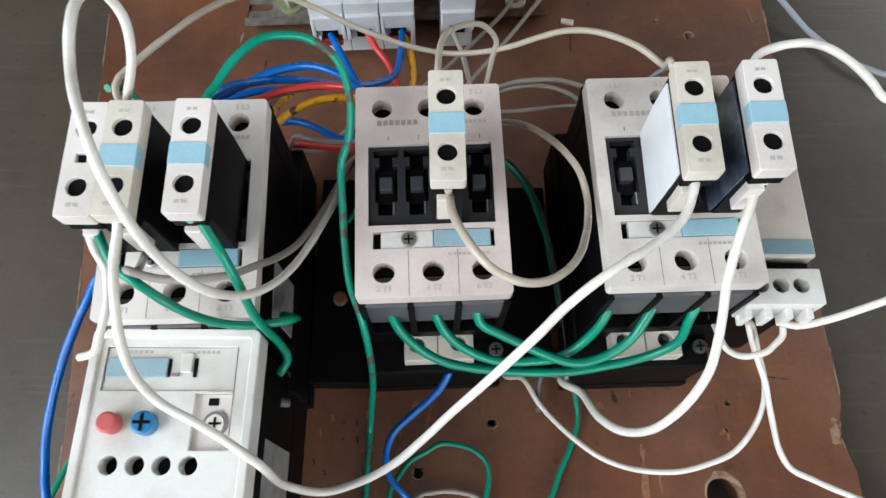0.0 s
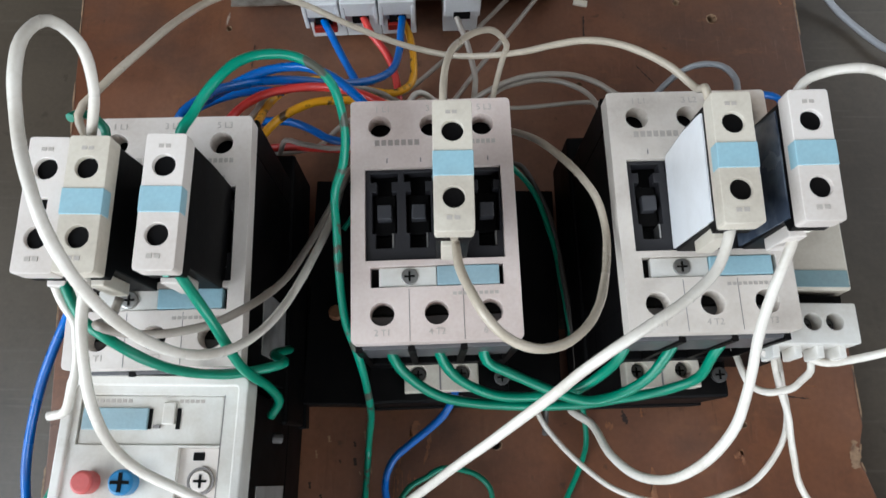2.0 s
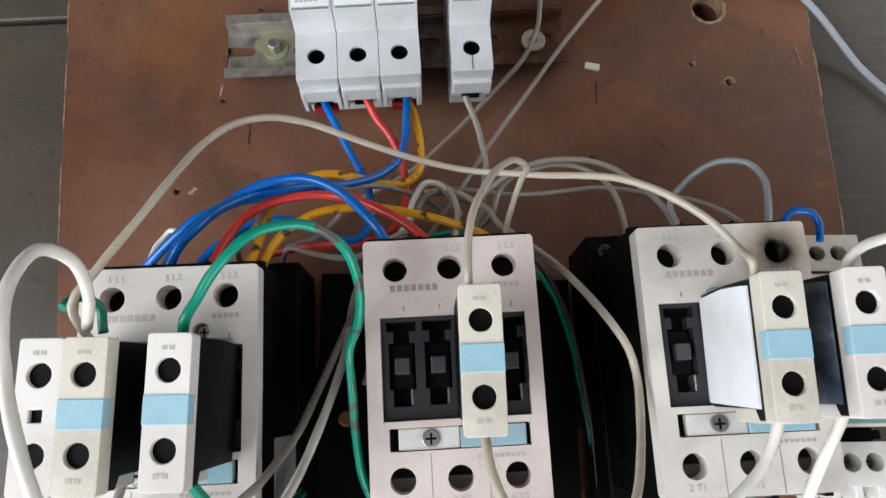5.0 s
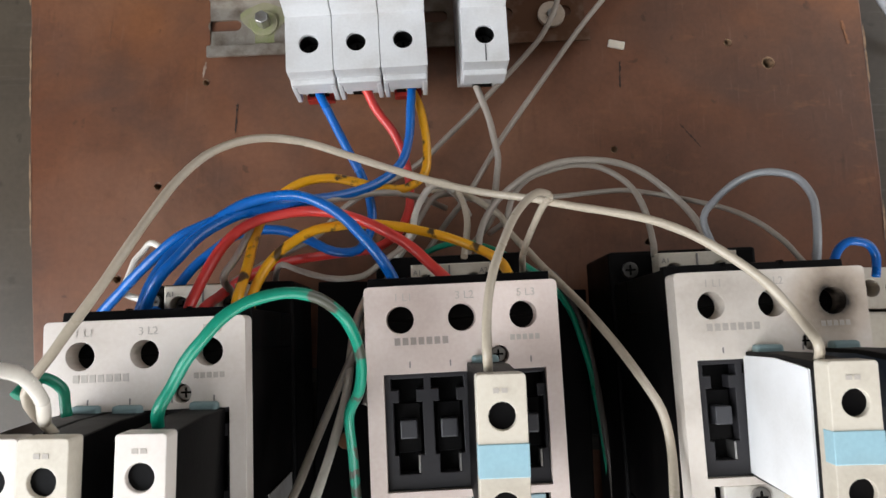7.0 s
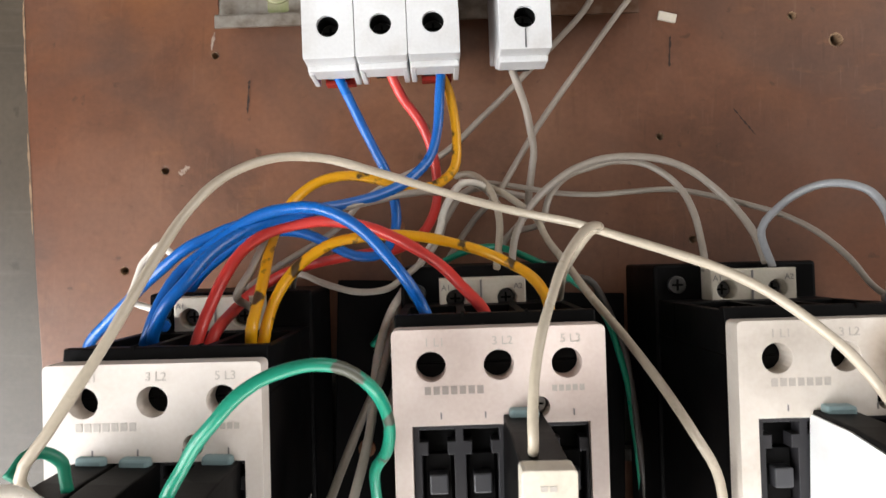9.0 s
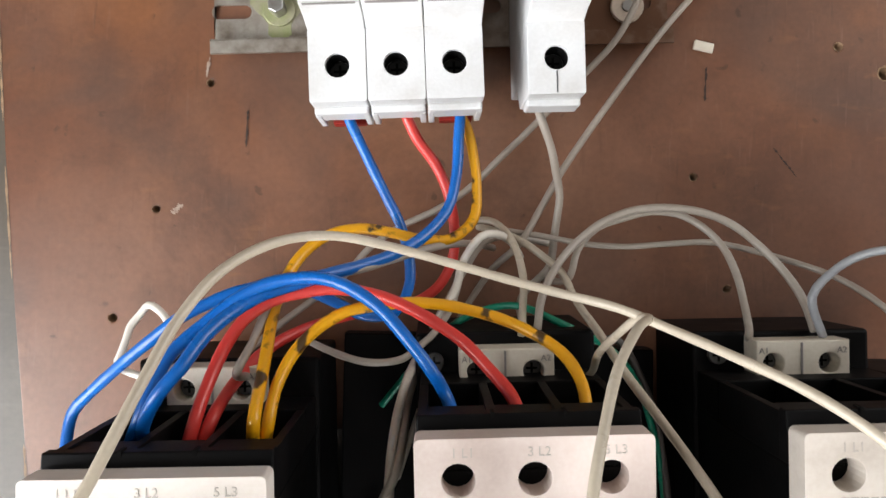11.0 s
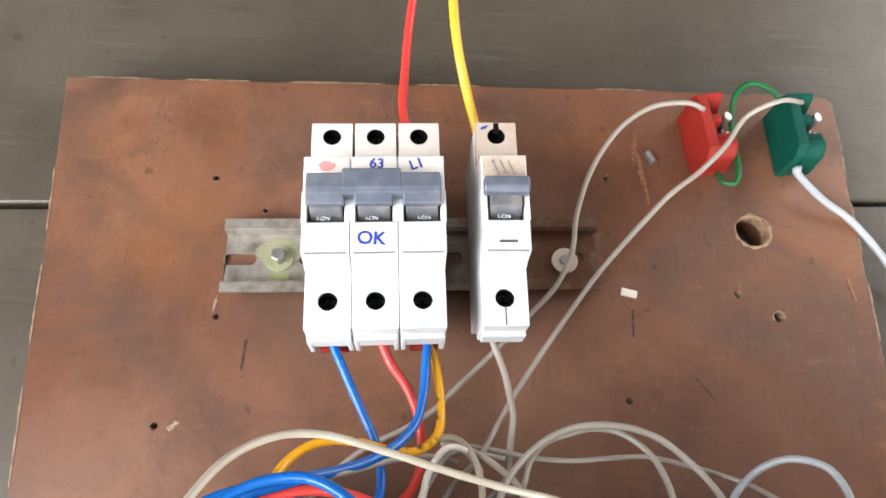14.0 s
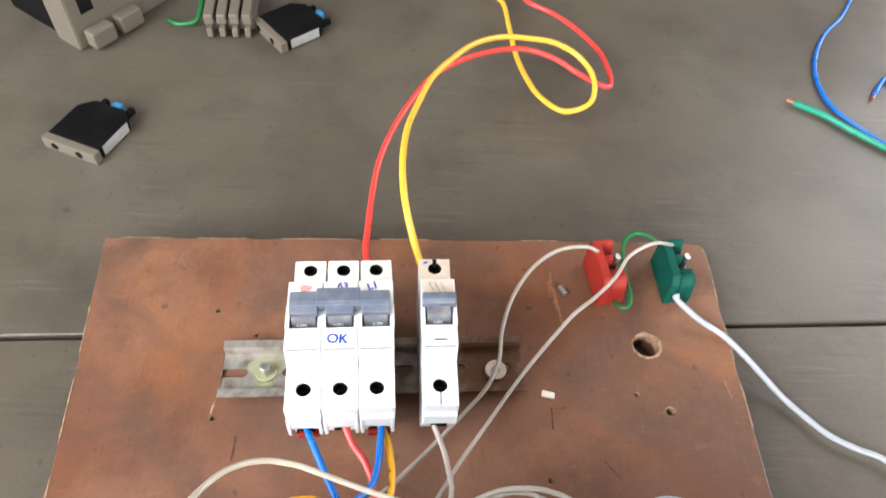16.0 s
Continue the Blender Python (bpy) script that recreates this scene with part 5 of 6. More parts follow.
wire([(-0.0165, 0.268, 0.037), (-0.0133, 0.2677, 0.035), (-0.0131, 0.2563, 0.0345), (-0.0136, 0.2445, 0.0358), (-0.0162, 0.233, 0.0398), (-0.0231, 0.224, 0.046), (-0.0318, 0.218, 0.0525), (-0.041, 0.2142, 0.0585), (-0.0499, 0.2115, 0.0648), (-0.0584, 0.2086, 0.07), (-0.0666, 0.2056, 0.0738), (-0.0735, 0.2008, 0.0785), (-0.0786, 0.195, 0.0845), (-0.0822, 0.188, 0.09), (-0.0871, 0.1814, 0.0918), (-0.0922, 0.1734, 0.087), (-0.096, 0.166, 0.078)], 0.0018, W_BLUE, "blue wire from the breaker arching to the dusty contactor")
wire([(-0.0985, 0.166, 0.08), (-0.0942, 0.174, 0.085), (-0.0918, 0.1823, 0.0833), (-0.0884, 0.1899, 0.0805), (-0.0826, 0.1961, 0.0778), (-0.0759, 0.202, 0.076), (-0.0682, 0.2072, 0.0758), (-0.0591, 0.2099, 0.0763), (-0.0497, 0.2103, 0.0773), (-0.0407, 0.2071, 0.079), (-0.033, 0.2017, 0.0808), (-0.0266, 0.1948, 0.0828), (-0.0208, 0.1877, 0.0838), (-0.0163, 0.1799, 0.081), (-0.0135, 0.172, 0.09)], 0.0018, W_BLUE, "blue jumper arching between two contactor upper terminals")
wire([(-0.1243, 0.118, 0.062), (-0.1295, 0.140, 0.051), (-0.1325, 0.157, 0.0455), (-0.1315, 0.1668, 0.044), (-0.1253, 0.1731, 0.047), (-0.1165, 0.1802, 0.0525), (-0.1073, 0.1868, 0.0592), (-0.0988, 0.1928, 0.0642), (-0.0915, 0.1984, 0.066), (-0.0838, 0.2025, 0.0655), (-0.076, 0.2059, 0.0645), (-0.0677, 0.2079, 0.0628), (-0.0593, 0.2092, 0.06)], 0.0018, W_BLUE, "blue wire running down past the dusty contactor")
wire([(-0.034, 0.268, 0.037), (-0.0315, 0.2654, 0.035), (-0.0267, 0.2561, 0.033), (-0.0202, 0.2477, 0.0312), (-0.0159, 0.2379, 0.0298), (-0.0138, 0.2275, 0.0277), (-0.0142, 0.2167, 0.0255), (-0.0191, 0.2072, 0.0243), (-0.028, 0.2015, 0.0243), (-0.0388, 0.1997, 0.0262), (-0.0489, 0.1974, 0.0315), (-0.0582, 0.1947, 0.038), (-0.0666, 0.1909, 0.0442), (-0.0732, 0.1855, 0.052), (-0.0771, 0.1791, 0.0627), (-0.0783, 0.1726, 0.077), (-0.0805, 0.166, 0.078)], 0.0018, W_RED, "red wire from the breaker to the dusty contactor")
wire([(-0.0835, 0.166, 0.08), (-0.0818, 0.1738, 0.079), (-0.0804, 0.182, 0.0735), (-0.0778, 0.1904, 0.0695), (-0.0731, 0.1982, 0.0675), (-0.0656, 0.2036, 0.067), (-0.0566, 0.2063, 0.067), (-0.0471, 0.2073, 0.0672), (-0.0374, 0.2061, 0.0685), (-0.0283, 0.2031, 0.0705), (-0.0198, 0.1988, 0.072), (-0.012, 0.1937, 0.0733), (-0.0054, 0.1872, 0.076), (0.0005, 0.1807, 0.081), (0.0035, 0.172, 0.09)], 0.0018, W_RED, "red jumper arching between two contactor upper terminals")
wire([(-0.0155, 0.268, 0.035), (-0.0106, 0.2616, 0.031), (-0.0079, 0.2512, 0.0312), (-0.0067, 0.2405, 0.032), (-0.0077, 0.23, 0.0332), (-0.0148, 0.2235, 0.0355), (-0.0247, 0.2229, 0.0383), (-0.0344, 0.2248, 0.0403), (-0.0442, 0.2258, 0.0423), (-0.0535, 0.2234, 0.045), (-0.0605, 0.2175, 0.0487), (-0.0648, 0.2091, 0.0542), (-0.0664, 0.1998, 0.061), (-0.0662, 0.1906, 0.0685), (-0.0657, 0.1821, 0.0772), (-0.0648, 0.1744, 0.087), (-0.0665, 0.166, 0.08)], 0.0017, W_AMBER, "amber wire, marked with soot, from the breaker")
wire([(-0.0635, 0.166, 0.08), (-0.0623, 0.1741, 0.081), (-0.0615, 0.1821, 0.075), (-0.0582, 0.1897, 0.071), (-0.0526, 0.196, 0.0682), (-0.0451, 0.2008, 0.0662), (-0.0365, 0.2027, 0.0647), (-0.0274, 0.2036, 0.063), (-0.0182, 0.2032, 0.0615), (-0.009, 0.2015, 0.061), (-0, 0.1991, 0.0615), (0.0084, 0.1955, 0.064), (0.0156, 0.1908, 0.07), (0.0193, 0.1838, 0.079), (0.0195, 0.172, 0.088)], 0.0017, W_AMBER, "amber jumper, soot-marked, between two contactors", 'b')
wire([(0.0119, 0.1949, 0.047), (0.0135, 0.2053, 0.0452), (0.0185, 0.2149, 0.0415), (0.0263, 0.2235, 0.037), (0.0355, 0.2302, 0.0342), (0.046, 0.2342, 0.0335), (0.0567, 0.235, 0.0342), (0.067, 0.2336, 0.0355), (0.0768, 0.2297, 0.0362), (0.0848, 0.223, 0.0377), (0.091, 0.2151, 0.0412), (0.095, 0.2063, 0.0457), (0.0966, 0.1965, 0.05)], 0.0013, W_GREY, "grey-white wire arching between the coil terminals")
wire([(0.0195, 0.21, 0.012), (0.0242, 0.2117, 0.034), (0.0271, 0.2208, 0.0325), (0.0332, 0.2279, 0.032), (0.0417, 0.2313, 0.0318), (0.051, 0.2338, 0.031), (0.0603, 0.2333, 0.031), (0.0678, 0.2292, 0.0332), (0.0732, 0.2226, 0.037), (0.0759, 0.214, 0.0413), (0.0763, 0.2051, 0.0462), (0.0755, 0.1962, 0.052), (0.076, 0.194, 0.05)], 0.0012, W_GREY, "second grey-white wire to the coil")
wire([(0.098, 0.195, 0.052), (0.0936, 0.2072, 0.054), (0.0988, 0.2141, 0.0543), (0.104, 0.2187, 0.0572), (0.1097, 0.2212, 0.0618), (0.1159, 0.2208, 0.0655), (0.1215, 0.218, 0.0682), (0.1241, 0.211, 0.0718), (0.1221, 0.2021, 0.077), (0.1192, 0.1937, 0.0815), (0.1173, 0.1861, 0.083), (0.124, 0.185, 0.07)], 0.0013, W_COOL, "grey-white loop behind the scorched contactor")
wire([(0.0026, 0.2275, 0.02), (0.0171, 0.2255, 0.0215), (0.0312, 0.223, 0.0237), (0.0452, 0.2223, 0.0255), (0.0593, 0.2235, 0.0263), (0.0733, 0.2242, 0.0275), (0.0862, 0.2215, 0.0305), (0.0979, 0.2177, 0.0353), (0.108, 0.2131, 0.0415), (0.116, 0.2063, 0.0487), (0.1218, 0.1977, 0.0555), (0.1265, 0.1882, 0.061), (0.134, 0.18, 0.072)], 0.001, W_GREY, "thin grey wire lying along the board")
wire([(0.115, 0.384, 0.026), (0.1077, 0.3852, 0.029), (0.0915, 0.3844, 0.0265), (0.0767, 0.3747, 0.0252), (0.0652, 0.3599, 0.0245), (0.0572, 0.344, 0.023), (0.0525, 0.3278, 0.0208), (0.0505, 0.3119, 0.0178), (0.044, 0.2979, 0.0142), (0.0339, 0.2863, 0.0115), (0.0232, 0.2751, 0.0098), (0.0126, 0.2641, 0.0082), (0.0019, 0.2534, 0.0078), (-0.0085, 0.2428, 0.0085), (-0.0201, 0.2349, 0.0085), (-0.0327, 0.2289, 0.0072), (-0.0439, 0.221, 0.0065), (-0.0526, 0.211, 0.007), (-0.07, 0.195, 0.03), (-0.078, 0.186, 0.045)], 0.0012, W_GREY, "grey wire from the red block down to the bundle")
wire([(0.161, 0.388, 0.03), (0.1466, 0.3835, 0.037), (0.133, 0.3784, 0.0312), (0.122, 0.3635, 0.0285), (0.1086, 0.3499, 0.0275), (0.0949, 0.3391, 0.0252), (0.0836, 0.3275, 0.0212), (0.0728, 0.3157, 0.017), (0.0623, 0.3033, 0.0138), (0.0523, 0.2898, 0.0122), (0.0427, 0.276, 0.0122), (0.0332, 0.2624, 0.0135), (0.0242, 0.2488, 0.0162), (0.0165, 0.2354, 0.0195), (0.0091, 0.2229, 0.022), (0, 0.213, 0.01), (-0.014, 0.19, 0.012), (-0.024, 0.165, 0.015), (-0.032, 0.14, 0.016)], 0.0012, W_GREY, "grey wire from the green block down to the bundle")
wire([(0.0135, 0.2685, 0.038), (0.013, 0.2679, 0.033), (0.0159, 0.2613, 0.03), (0.0189, 0.2544, 0.027), (0.0209, 0.2471, 0.0243), (0.0226, 0.2395, 0.022), (0.022, 0.2316, 0.0203), (0.0211, 0.2235, 0.0193), (0.0199, 0.2153, 0.019), (0.012, 0.205, 0.01), (0.008, 0.193, 0.048)], 0.0014, W_GREY, "pale grey wire from the single-pole breaker")
wire([(-0.0067, 0.2306, 0.013), (-0.0037, 0.231, 0.016), (0.0005, 0.2301, 0.019), (0.0045, 0.2259, 0.024), (0.0068, 0.2213, 0.028), (0.0087, 0.2111, 0.036), (0.0078, 0.2008, 0.043), (0.0067, 0.1939, 0.05)], 0.0013, W_BEIGE, "grey wire humping into the coil terminal")
wire([(0.166, 0.362, 0.012), (0.1637, 0.3625, 0.011), (0.1758, 0.35, 0.007), (0.1908, 0.3412, 0.0028), (0.2037, 0.3303, -0.0022), (0.2156, 0.3187, -0.0082), (0.2269, 0.3067, -0.013), (0.2377, 0.2948, -0.014), (0.2482, 0.2835, -0.0132), (0.2616, 0.2759, -0.013), (0.2758, 0.2695, -0.013), (0.3, 0.235, -0.013), (0.36, 0.2, -0.0155), (0.45, 0.16, -0.0155)], 0.0018, W_COOL, "thick pale grey wire leaving the green block")
wire([(-0.038, 0.165, 0.014), (-0.025, 0.182, 0.022), (-0.012, 0.196, 0.03), (0.005, 0.202, 0.034), (0.02, 0.197, 0.042), (0.0399, 0.1867, 0.032), (0.0479, 0.1764, 0.0308), (0.0526, 0.1643, 0.029), (0.0563, 0.1521, 0.027), (0.0586, 0.1399, 0.0248), (0.0609, 0.1281, 0.0218), (0.0631, 0.1166, 0.018), (0.0649, 0.1051, 0.014), (0.0668, 0.0938, 0.01), (0.0693, 0.0826, 0.0062), (0.0699, 0.0709, 0.0038), (0.066, 0.0597, 0.003), (0.0607, 0.0491, 0.003), (0.0563, 0.0384, 0.003), (0.042, 0.02, 0.003), (0.038, -0.005, 0.003)], 0.0012, W_GREEN, "green wire running between two contactors to the board edge")
wire([(0.0125, 0.088, 0.044), (0.012, 0.0866, 0.039), (0.0089, 0.0811, 0.035), (0.0043, 0.0767, 0.031), (-0.001, 0.0727, 0.0272), (-0.0064, 0.0686, 0.024), (-0.0116, 0.0641, 0.0212), (-0.0145, 0.058, 0.019), (-0.015, 0.0515, 0.0172), (-0.0131, 0.0453, 0.016), (-0.0085, 0.0402, 0.015), (0.003, 0.03, 0.003), (0.02, 0.022, 0.003)], 0.0015, W_BLUE, "blue wire from the coil lying on the board")
wire([(-0.012, 0.02, 0.003), (-0.0138, 0.0408, 0.006), (-0.01, 0.0471, 0.006), (-0.0057, 0.0532, 0.006), (0.001, 0.057, 0.006), (0.0078, 0.0609, 0.006), (0.0157, 0.0604, 0.006), (0.0229, 0.0581, 0.006), (0.0282, 0.0529, 0.006), (0.0291, 0.0454, 0.006), (0.0277, 0.0381, 0.006), (0.028, 0.024, 0.003)], 0.0012, W_GREEN, "green wire end looping on the board", 'b')
wire([(-0.01, 0.03, 0.003), (-0.0004, 0.0396, 0.003), (0.004, 0.0404, 0.003), (0.0083, 0.0411, 0.003), (0.0128, 0.0412, 0.003), (0.0172, 0.0406, 0.003), (0.0215, 0.0397, 0.003), (0.0254, 0.0378, 0.003), (0.03, 0.028, 0.003)], 0.0012, W_GREY, "pale wire end beside the green loop")
wire([(-0.14, 0.07, 0.03), (-0.1504, 0.0606, 0.005), (-0.1531, 0.0573, 0.005), (-0.1549, 0.0535, 0.005), (-0.1566, 0.0497, 0.005), (-0.1581, 0.0458, 0.005), (-0.1594, 0.0419, 0.005), (-0.1606, 0.0379, 0.005), (-0.168, 0.02, 0)], 0.0014, W_GREEN, "green wire leaving below the relay")
wire([(-0.02, 0.346, 0.036), (-0.0263, 0.3654, 0.039), (-0.0267, 0.3944, 0.033), (-0.0258, 0.4235, 0.0298), (-0.0227, 0.452, 0.0295), (-0.0151, 0.4796, 0.0305), (-0.0037, 0.508, 0.0305), (0.0114, 0.538, 0.0288), (0.0327, 0.5606, 0.0268), (0.0573, 0.5761, 0.0248), (0.0841, 0.5866, 0.0205), (0.1101, 0.5842, 0.0143), (0.1321, 0.5722, 0.0082), (0.1538, 0.5663, 0.003), (0.1566, 0.609, -0.0017), (0.1436, 0.6459, -0.0057), (0.1236, 0.6759, -0.0085), (0.0989, 0.6987, -0.01), (0.1, 0.73, -0.0155), (0.05, 0.8, -0.0155)], 0.0021, W_RED, "red supply wire arching away from the breaker")
wire([(0.008, 0.35, 0.04), (0.0043, 0.3616, 0.043), (-0.0004, 0.3725, 0.0533), (-0.0042, 0.3858, 0.0607), (-0.0065, 0.4034, 0.0642), (-0.0069, 0.4257, 0.0637), (-0.0045, 0.4527, 0.0603), (0.0023, 0.4808, 0.056), (0.0112, 0.5101, 0.052), (0.0255, 0.5366, 0.0475), (0.043, 0.5628, 0.0415), (0.0648, 0.5811, 0.0348), (0.0872, 0.5891, 0.0288), (0.1098, 0.5921, 0.0233), (0.1287, 0.5826, 0.0183), (0.1387, 0.5628, 0.0138), (0.134, 0.5393, 0.0092), (0.1152, 0.5332, 0.005), (0.0989, 0.5511, 0.0013), (0.089, 0.5801, -0.002), (0.0829, 0.6148, -0.0047), (0.0802, 0.6539, -0.0067), (0.0748, 0.6938, -0.008), (0.05, 0.72, -0.0155), (0.03, 0.8, -0.0155)], 0.0021, W_YELLOW, "yellow supply wire looping away from the breaker")
wire([(0.45, 0.78, -0.0158), (0.4234, 0.734, -0.016), (0.4023, 0.7027, -0.016), (0.3795, 0.6781, -0.016), (0.362, 0.6502, -0.016), (0.3507, 0.621, -0.016), (0.3479, 0.5946, -0.016), (0.3512, 0.5741, -0.016), (0.3599, 0.5587, -0.016), (0.3702, 0.5457, -0.016), (0.3807, 0.5337, -0.016), (0.46, 0.5, -0.0158)], 0.0018, W_BLUE, "loose blue wire lying on the bench")
wire([(0.3178, 0.5779, -0.015), (0.329, 0.5705, -0.015), (0.34, 0.5631, -0.015), (0.3495, 0.5539, -0.015), (0.3589, 0.5448, -0.015), (0.3684, 0.5363, -0.015), (0.3779, 0.5281, -0.015), (0.47, 0.48, -0.0153)], 0.0024, W_GREEN, "loose green wire lying on the bench", 'a')
wire([(0.3935, 0.5925, -0.015), (0.3991, 0.6003, -0.015), (0.4049, 0.6078, -0.015), (0.4116, 0.6143, -0.015), (0.47, 0.6, -0.0153)], 0.0022, W_BLUE, "stripped end of a blue wire on the bench", 'a')
wire([(0.1174, 0.1826, 0.091), (0.1186, 0.186, 0.091), (0.1203, 0.1891, 0.091), (0.1233, 0.1913, 0.091), (0.1267, 0.1914, 0.091), (0.1297, 0.1903, 0.091), (0.1314, 0.1873, 0.091), (0.1314, 0.1839, 0.091), (0.1308, 0.1804, 0.091)], 0.0013, W_BLUE, "small blue jumper behind the scorched contactor")
wire([(-0.104, 0.178, 0.05), (-0.1164, 0.1823, 0.048), (-0.1157, 0.1862, 0.047), (-0.1149, 0.1902, 0.046), (-0.114, 0.1941, 0.045), (-0.1116, 0.1974, 0.0445), (-0.1087, 0.2006, 0.045), (-0.1046, 0.1987, 0.046), (-0.1016, 0.1954, 0.047)], 0.0012, W_WHITE, "cut white wire hooked up behind the contactor")
wire([(-0.075, 0.18, 0.05), (-0.0734, 0.1846, 0.072), (-0.0709, 0.1914, 0.067), (-0.0687, 0.1989, 0.063), (-0.066, 0.2064, 0.0612), (-0.0583, 0.209, 0.0612), (-0.0503, 0.211, 0.0612), (-0.0425, 0.2128, 0.06), (-0.0348, 0.2154, 0.054), (-0.027, 0.2183, 0.048), (-0.016, 0.2215, 0.034), (-0.006, 0.2225, 0.018), (0.001, 0.2215, 0.009)], 0.0013, W_GREY, "greyed wire under the coloured bundle")
wire([(-0.066, 0.185, 0.03), (-0.059, 0.1913, 0.051), (-0.0528, 0.189, 0.053), (-0.0467, 0.187, 0.0548), (-0.0406, 0.1856, 0.0557), (-0.0347, 0.1855, 0.0558), (-0.0289, 0.1867, 0.055), (-0.0241, 0.1904, 0.0543), (-0.0205, 0.1935, 0.052), (-0.016, 0.199, 0.042), (-0.0125, 0.206, 0.026), (-0.011, 0.212, 0.012)], 0.0011, W_GREY, "thin grey wire low behind the contactors")
wire([(-0.1243, 0.135, 0.043), (-0.1252, 0.1169, 0.07), (-0.1324, 0.1087, 0.0623), (-0.1388, 0.0998, 0.055), (-0.1444, 0.0903, 0.048), (-0.1489, 0.0803, 0.0413), (-0.1525, 0.0698, 0.035), (-0.1549, 0.0589, 0.0292), (-0.1549, 0.0478, 0.0252), (-0.1525, 0.0364, 0.024), (-0.152, 0.02, 0.004), (-0.148, 0, 0.003)], 0.0018, W_BLUE, "blue wire dropping past the relay to the board edge")
wire([(0.03, 0.19, 0.03), (0.0413, 0.1907, 0.03), (0.0491, 0.1789, 0.029), (0.0544, 0.1662, 0.028), (0.0575, 0.1527, 0.027), (0.0596, 0.1393, 0.026), (0.0616, 0.1261, 0.025), (0.0633, 0.113, 0.024), (0.0642, 0.1002, 0.023), (0.0642, 0.0875, 0.022), (0.0535, 0.09, 0.0155), (0.052, 0.075, 0.006)], 0.0013, W_DARK, "dark dusty wire beside the green wire")


# ---------------------------------------------------------------- button contact blocks at the board's corner
def button_block(x, y, rz, material, label):
    t = thing("button_contact_block", pose(x, y, 0, 0, 0, rz), label, "contact block", "button contact blocks")
    part("body", side([(-0.0195, 0.0002), (0.0195, 0.0002), (0.0195, 0.026), (0.0170, 0.031), (-0.0150, 0.031), (-0.0195, 0.024)], -0.0115, -0.0045, 0.0008), material, t)
    part("shoulder", side([(-0.0185, 0.0002), (0.0180, 0.0002), (0.0180, 0.012), (-0.0150, 0.012), (-0.0185, 0.009)], -0.0045, 0.0115, 0.0007), material, t)
    # two prongs with a wedge between them, and the hooded lower end
    part("prong", side([(0.0118, 0.010), (0.0190, 0.010), (0.0190, 0.029), (0.0165, 0.028), (0.0118, 0.018)], -0.0045, 0.0080, 0.0006), material, t)
    part("wedge", side([(0.0005, 0.010), (0.0068, 0.010), (0.0060, 0.028), (0.0012, 0.028)], -0.0045, 0.0032, 0.0006), material, t)
    part("hood", side([(-0.0188, 0.004), (-0.0052, 0.008), (-0.0045, 0.020), (-0.0075, 0.0255), (-0.0130, 0.0265), (-0.0180, 0.020)], -0.0045, 0.0112, 0.0022), material, t)
    part("bridge", side([(-0.0070, 0.010), (-0.0035, 0.010), (-0.0035, 0.023), (-0.0070, 0.023)], -0.0045, 0.0115, 0.0005), material, t)
    part("recess", box(-0.0040, 0.0105, 0.0068, 0.0108, 0.0118, 0.0128), RECESS_SHADE, t)
    part("recess", box(-0.0040, 0.0110, -0.0030, 0.0004, 0.0118, 0.0128), RECESS_SHADE, t)
    part("screw", rod((0.0062, 0.0040, 0.0120), (0.0085, 0.0046, 0.0270), 0.0028, 14, 0.0004), STEEL, t)
    part("screw", rod((0.0100, -0.0020, 0.0110), (0.0118, -0.0020, 0.0170), 0.0024, 14, 0.0004), STEEL, t)
    t.scale = (0.74, 0.86, 0.84)
    part("clamp", box(0.0098, 0.0112, -0.0090, 0.0110, 0.006, 0.014, 0.0003), STEEL, t)
    return t


button_block(0.1225, 0.3787, 8, REDP, "red plastic button contact block lying on the board")
button_block(0.1665, 0.3810, 3, GREENP, "dark green plastic button contact block lying on the board")
wire([(0.126, 0.360, 0.008), (0.128, 0.354, 0.010), (0.132, 0.353, 0.012), (0.1350, 0.360, 0.012), (0.1345, 0.374, 0.012), (0.134, 0.388, 0.014), (0.136, 0.399, 0.018), (0.143, 0.4045, 0.020), (0.152, 0.402, 0.020), (0.159, 0.396, 0.018)], 0.0014, W_DGREEN, "green jumper wire joining the two button blocks")
part("paint_flake", box(0.0, 0.0075, -0.0018, 0.0018, 0.0, 0.0014, 0.0003), CREAM_OLD, tagged(new("terminal_sleeve"), "small pale wire sleeve lying on the board", "sleeve"))
bpy.data.objects["terminal_sleeve"].matrix_world = pose(0.0765, 0.3005, 0.0, 0, 0, -12)
bit = solid("metal_offcut", rod((0.0, 0.0, 0.0022), (0.003, -0.006, 0.0022), 0.0022, 8, 0.0003), STEEL, "small metal offcut beside the red block", "offcut")
bit.location = (0.0945, 0.3735, 0)


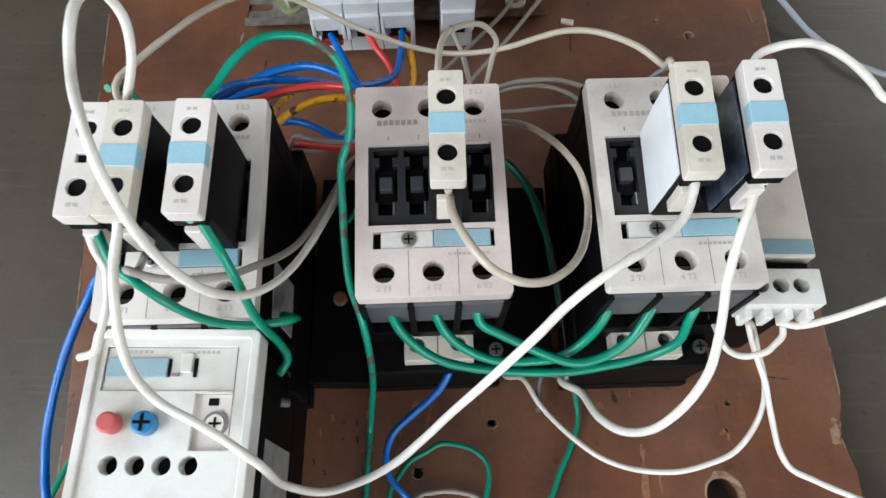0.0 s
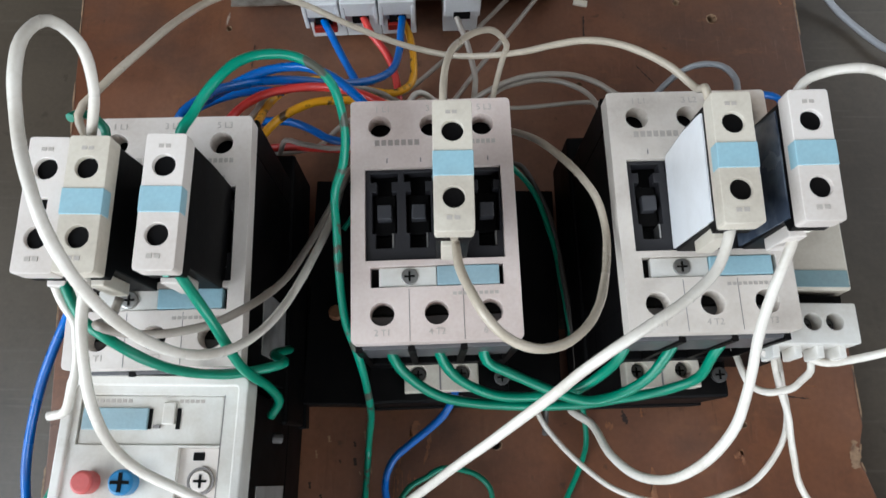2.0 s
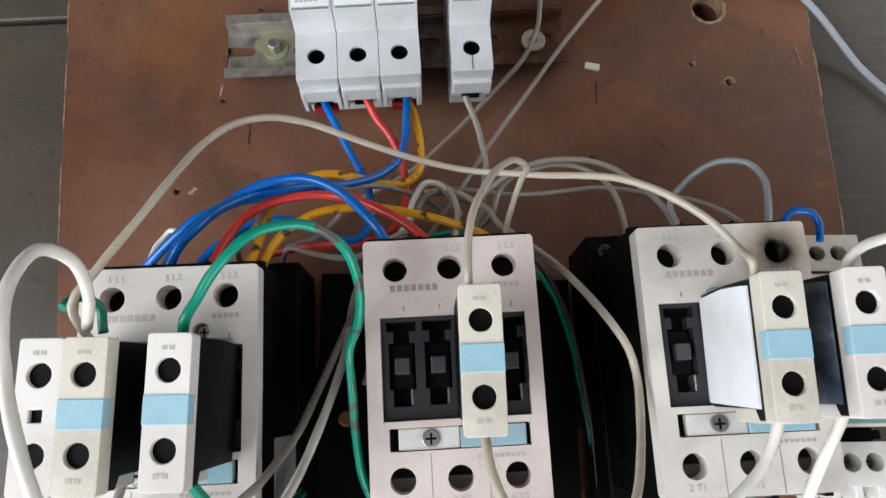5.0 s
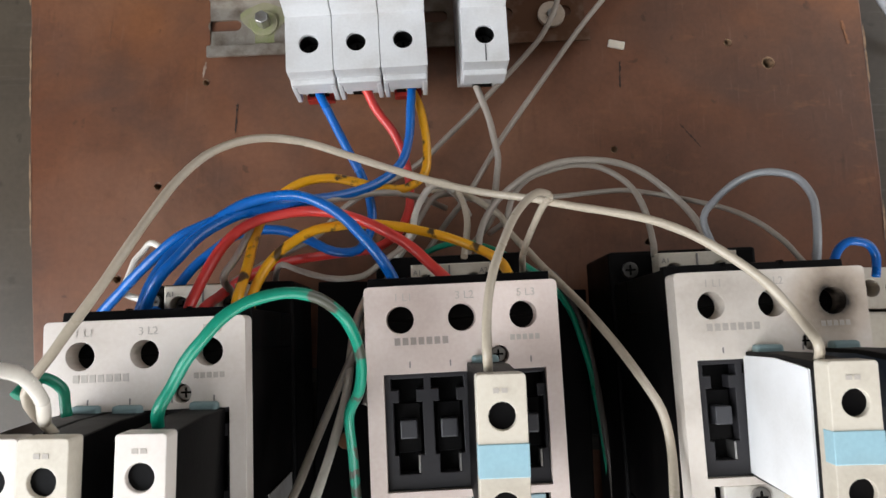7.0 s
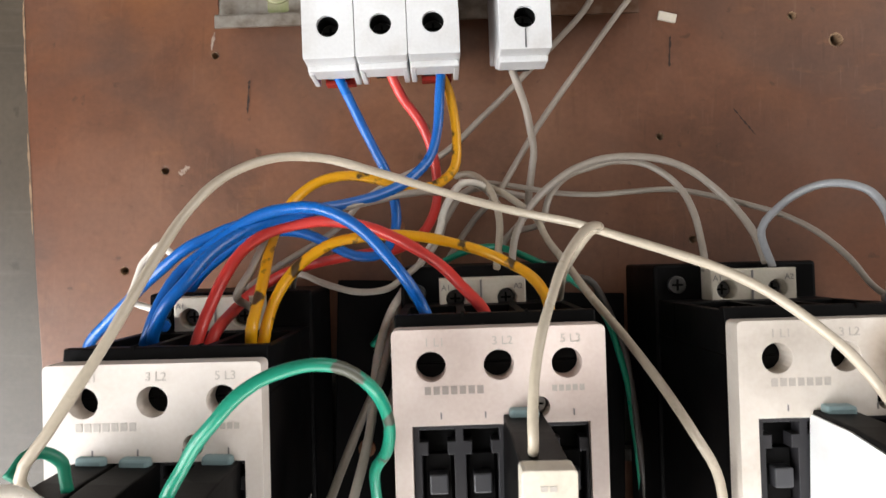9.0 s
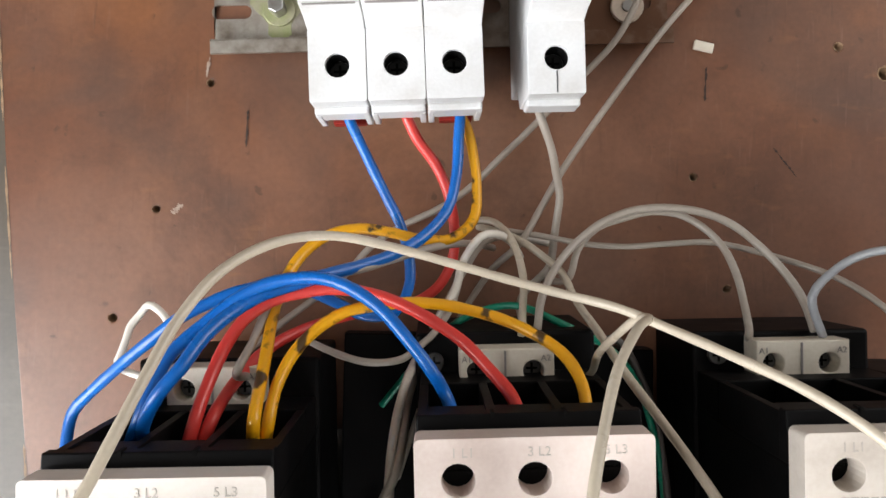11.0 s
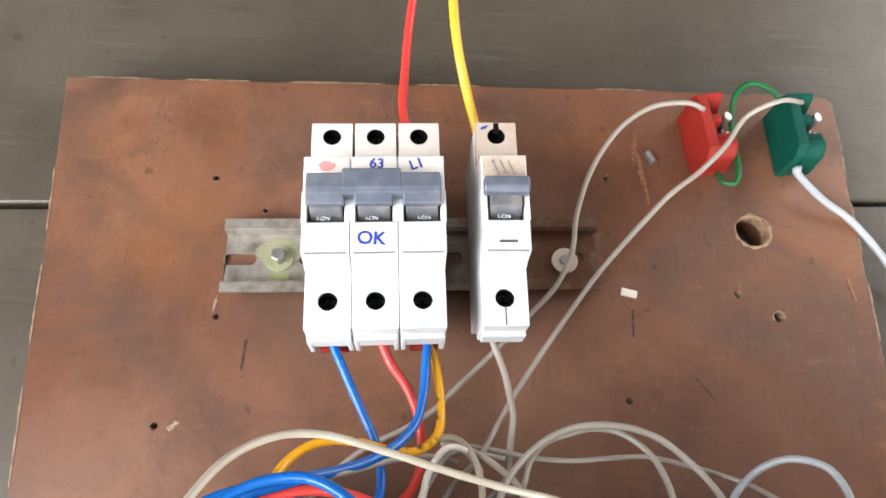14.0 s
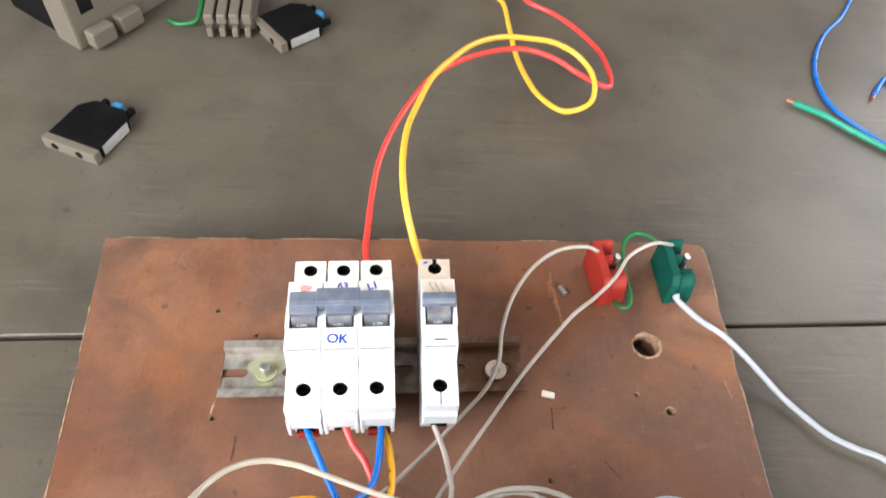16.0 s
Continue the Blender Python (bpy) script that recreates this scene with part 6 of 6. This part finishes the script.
# ---------------------------------------------------------------- things on the bench behind the board
def loose_block(x, y, rz, label):
    """A slim contact block lying on its flat side."""
    t = thing("loose_contact_block", pose(x, y, BZ, 0, 0, rz), label, "contact block", "loose contact blocks")
    part("body", plate([(-0.021, -0.020), (0.022, -0.020), (0.022, 0.014), (0.014, 0.022), (-0.012, 0.022), (-0.021, 0.012)], [], 0.0, 0.0105, 0.0006), BLACK, t)
    part("cap", box(-0.0225, 0.0235, -0.0265, -0.0200, 0.0003, 0.0102, 0.0006), DIRTYCREAM, t, "grimy cream cap with screw holes")
    for xx in (-0.012, 0.009):
        part("screw_hole", rod((xx, -0.0268, 0.0052), (xx, -0.0262, 0.0052), 0.0030, 14), RECESS_SHADE, t)
    part("side_label", box(0.0221, 0.0226, -0.016, 0.012, 0.0012, 0.0095), STICKER, t, "grey label along the edge")
    part("latch", box(0.0005, 0.0085, 0.0215, 0.0275, 0.002, 0.0100, 0.0008), BLUEDIAL, t, "blue release latch")
    for xx in (-0.010, 0.013):
        part("prong", box(xx, xx + 0.004, 0.0200, 0.0285, 0.003, 0.0085, 0.0006), BLACK, t)
    return t


loose_block(-0.2395, 0.5140, -22, "black contact block with cream edge lying on the bench")
loose_block(-0.1080, 0.6500, -50, "second black contact block lying on the bench")

spare = thing("spare_contactor", pose(-0.276, 0.606, BZ, 0, 0, 55), "old cream and black contactor lying on the bench", "contactor")
part("face", box(0.0, 0.095, 0.0, 0.030, 0.0, 0.062, 0.003), DIRTYCREAM, spare, "dirty cream housing")
# black body, sized to fill the dark shadow left of the housing too
part("body", box(0.004, 0.100, 0.0302, 0.095, 0.0, 0.056, 0.003), BLACK, spare)
part("terminal_shroud", box(0.008, 0.030, -0.012, 0.0, 0.003, 0.018, 0.0015), DIRTYCREAM, spare)
part("terminal_shroud", box(0.036, 0.058, -0.012, 0.0, 0.003, 0.018, 0.0015), DIRTYCREAM, spare)
for k in range(3):
    part("slot", box(0.012 + 0.026 * k, 0.024 + 0.026 * k, -0.0004, 0.0004, 0.030, 0.050), RECESS_SHADE, spare)
strip = thing("terminal_strip", pose(-0.163, 0.668, BZ, 0, 0, 4), "cream plastic terminal strip lying on the bench", "terminal strip")
part("base", box(-0.020, 0.022, -0.022, 0.028, 0.0, 0.010, 0.0012), DIRTYCREAM, strip)
for k in range(4):
    part("terminal", box(-0.019 + 0.0105 * k, -0.011 + 0.0105 * k, -0.030, 0.020, 0.0101, 0.020, 0.0012), DIRTYCREAM, strip)
    part("tooth", box(-0.0175 + 0.0105 * k, -0.0125 + 0.0105 * k, -0.0345, -0.0225, 0.001, 0.0095, 0.0008), DIRTYCREAM, strip)
wire([(-0.215, 0.652, BZ + 0.003), (-0.205, 0.645, BZ + 0.004), (-0.190, 0.648, BZ + 0.006), (-0.187, 0.662, BZ + 0.012), (-0.192, 0.69, BZ + 0.018), (-0.20, 0.70, BZ + 0.03)], 0.0022, W_DGREEN, "short green wire between the loose parts")
# slab added as stand-in for an unidentified dark edge
dark = thing("dark_slab", pose(-0.02, 0.765, BZ, 0, 0, 2), "dark slab at the far part of the bench", "case")
part("body", box(-0.10, 0.05, -0.045, 0.06, 0.0, 0.05, 0.004), BLACK, dark)
part("slab_top", box(-0.102, 0.052, -0.047, 0.062, 0.0502, 0.060, 0.003), DARKGREY, dark)
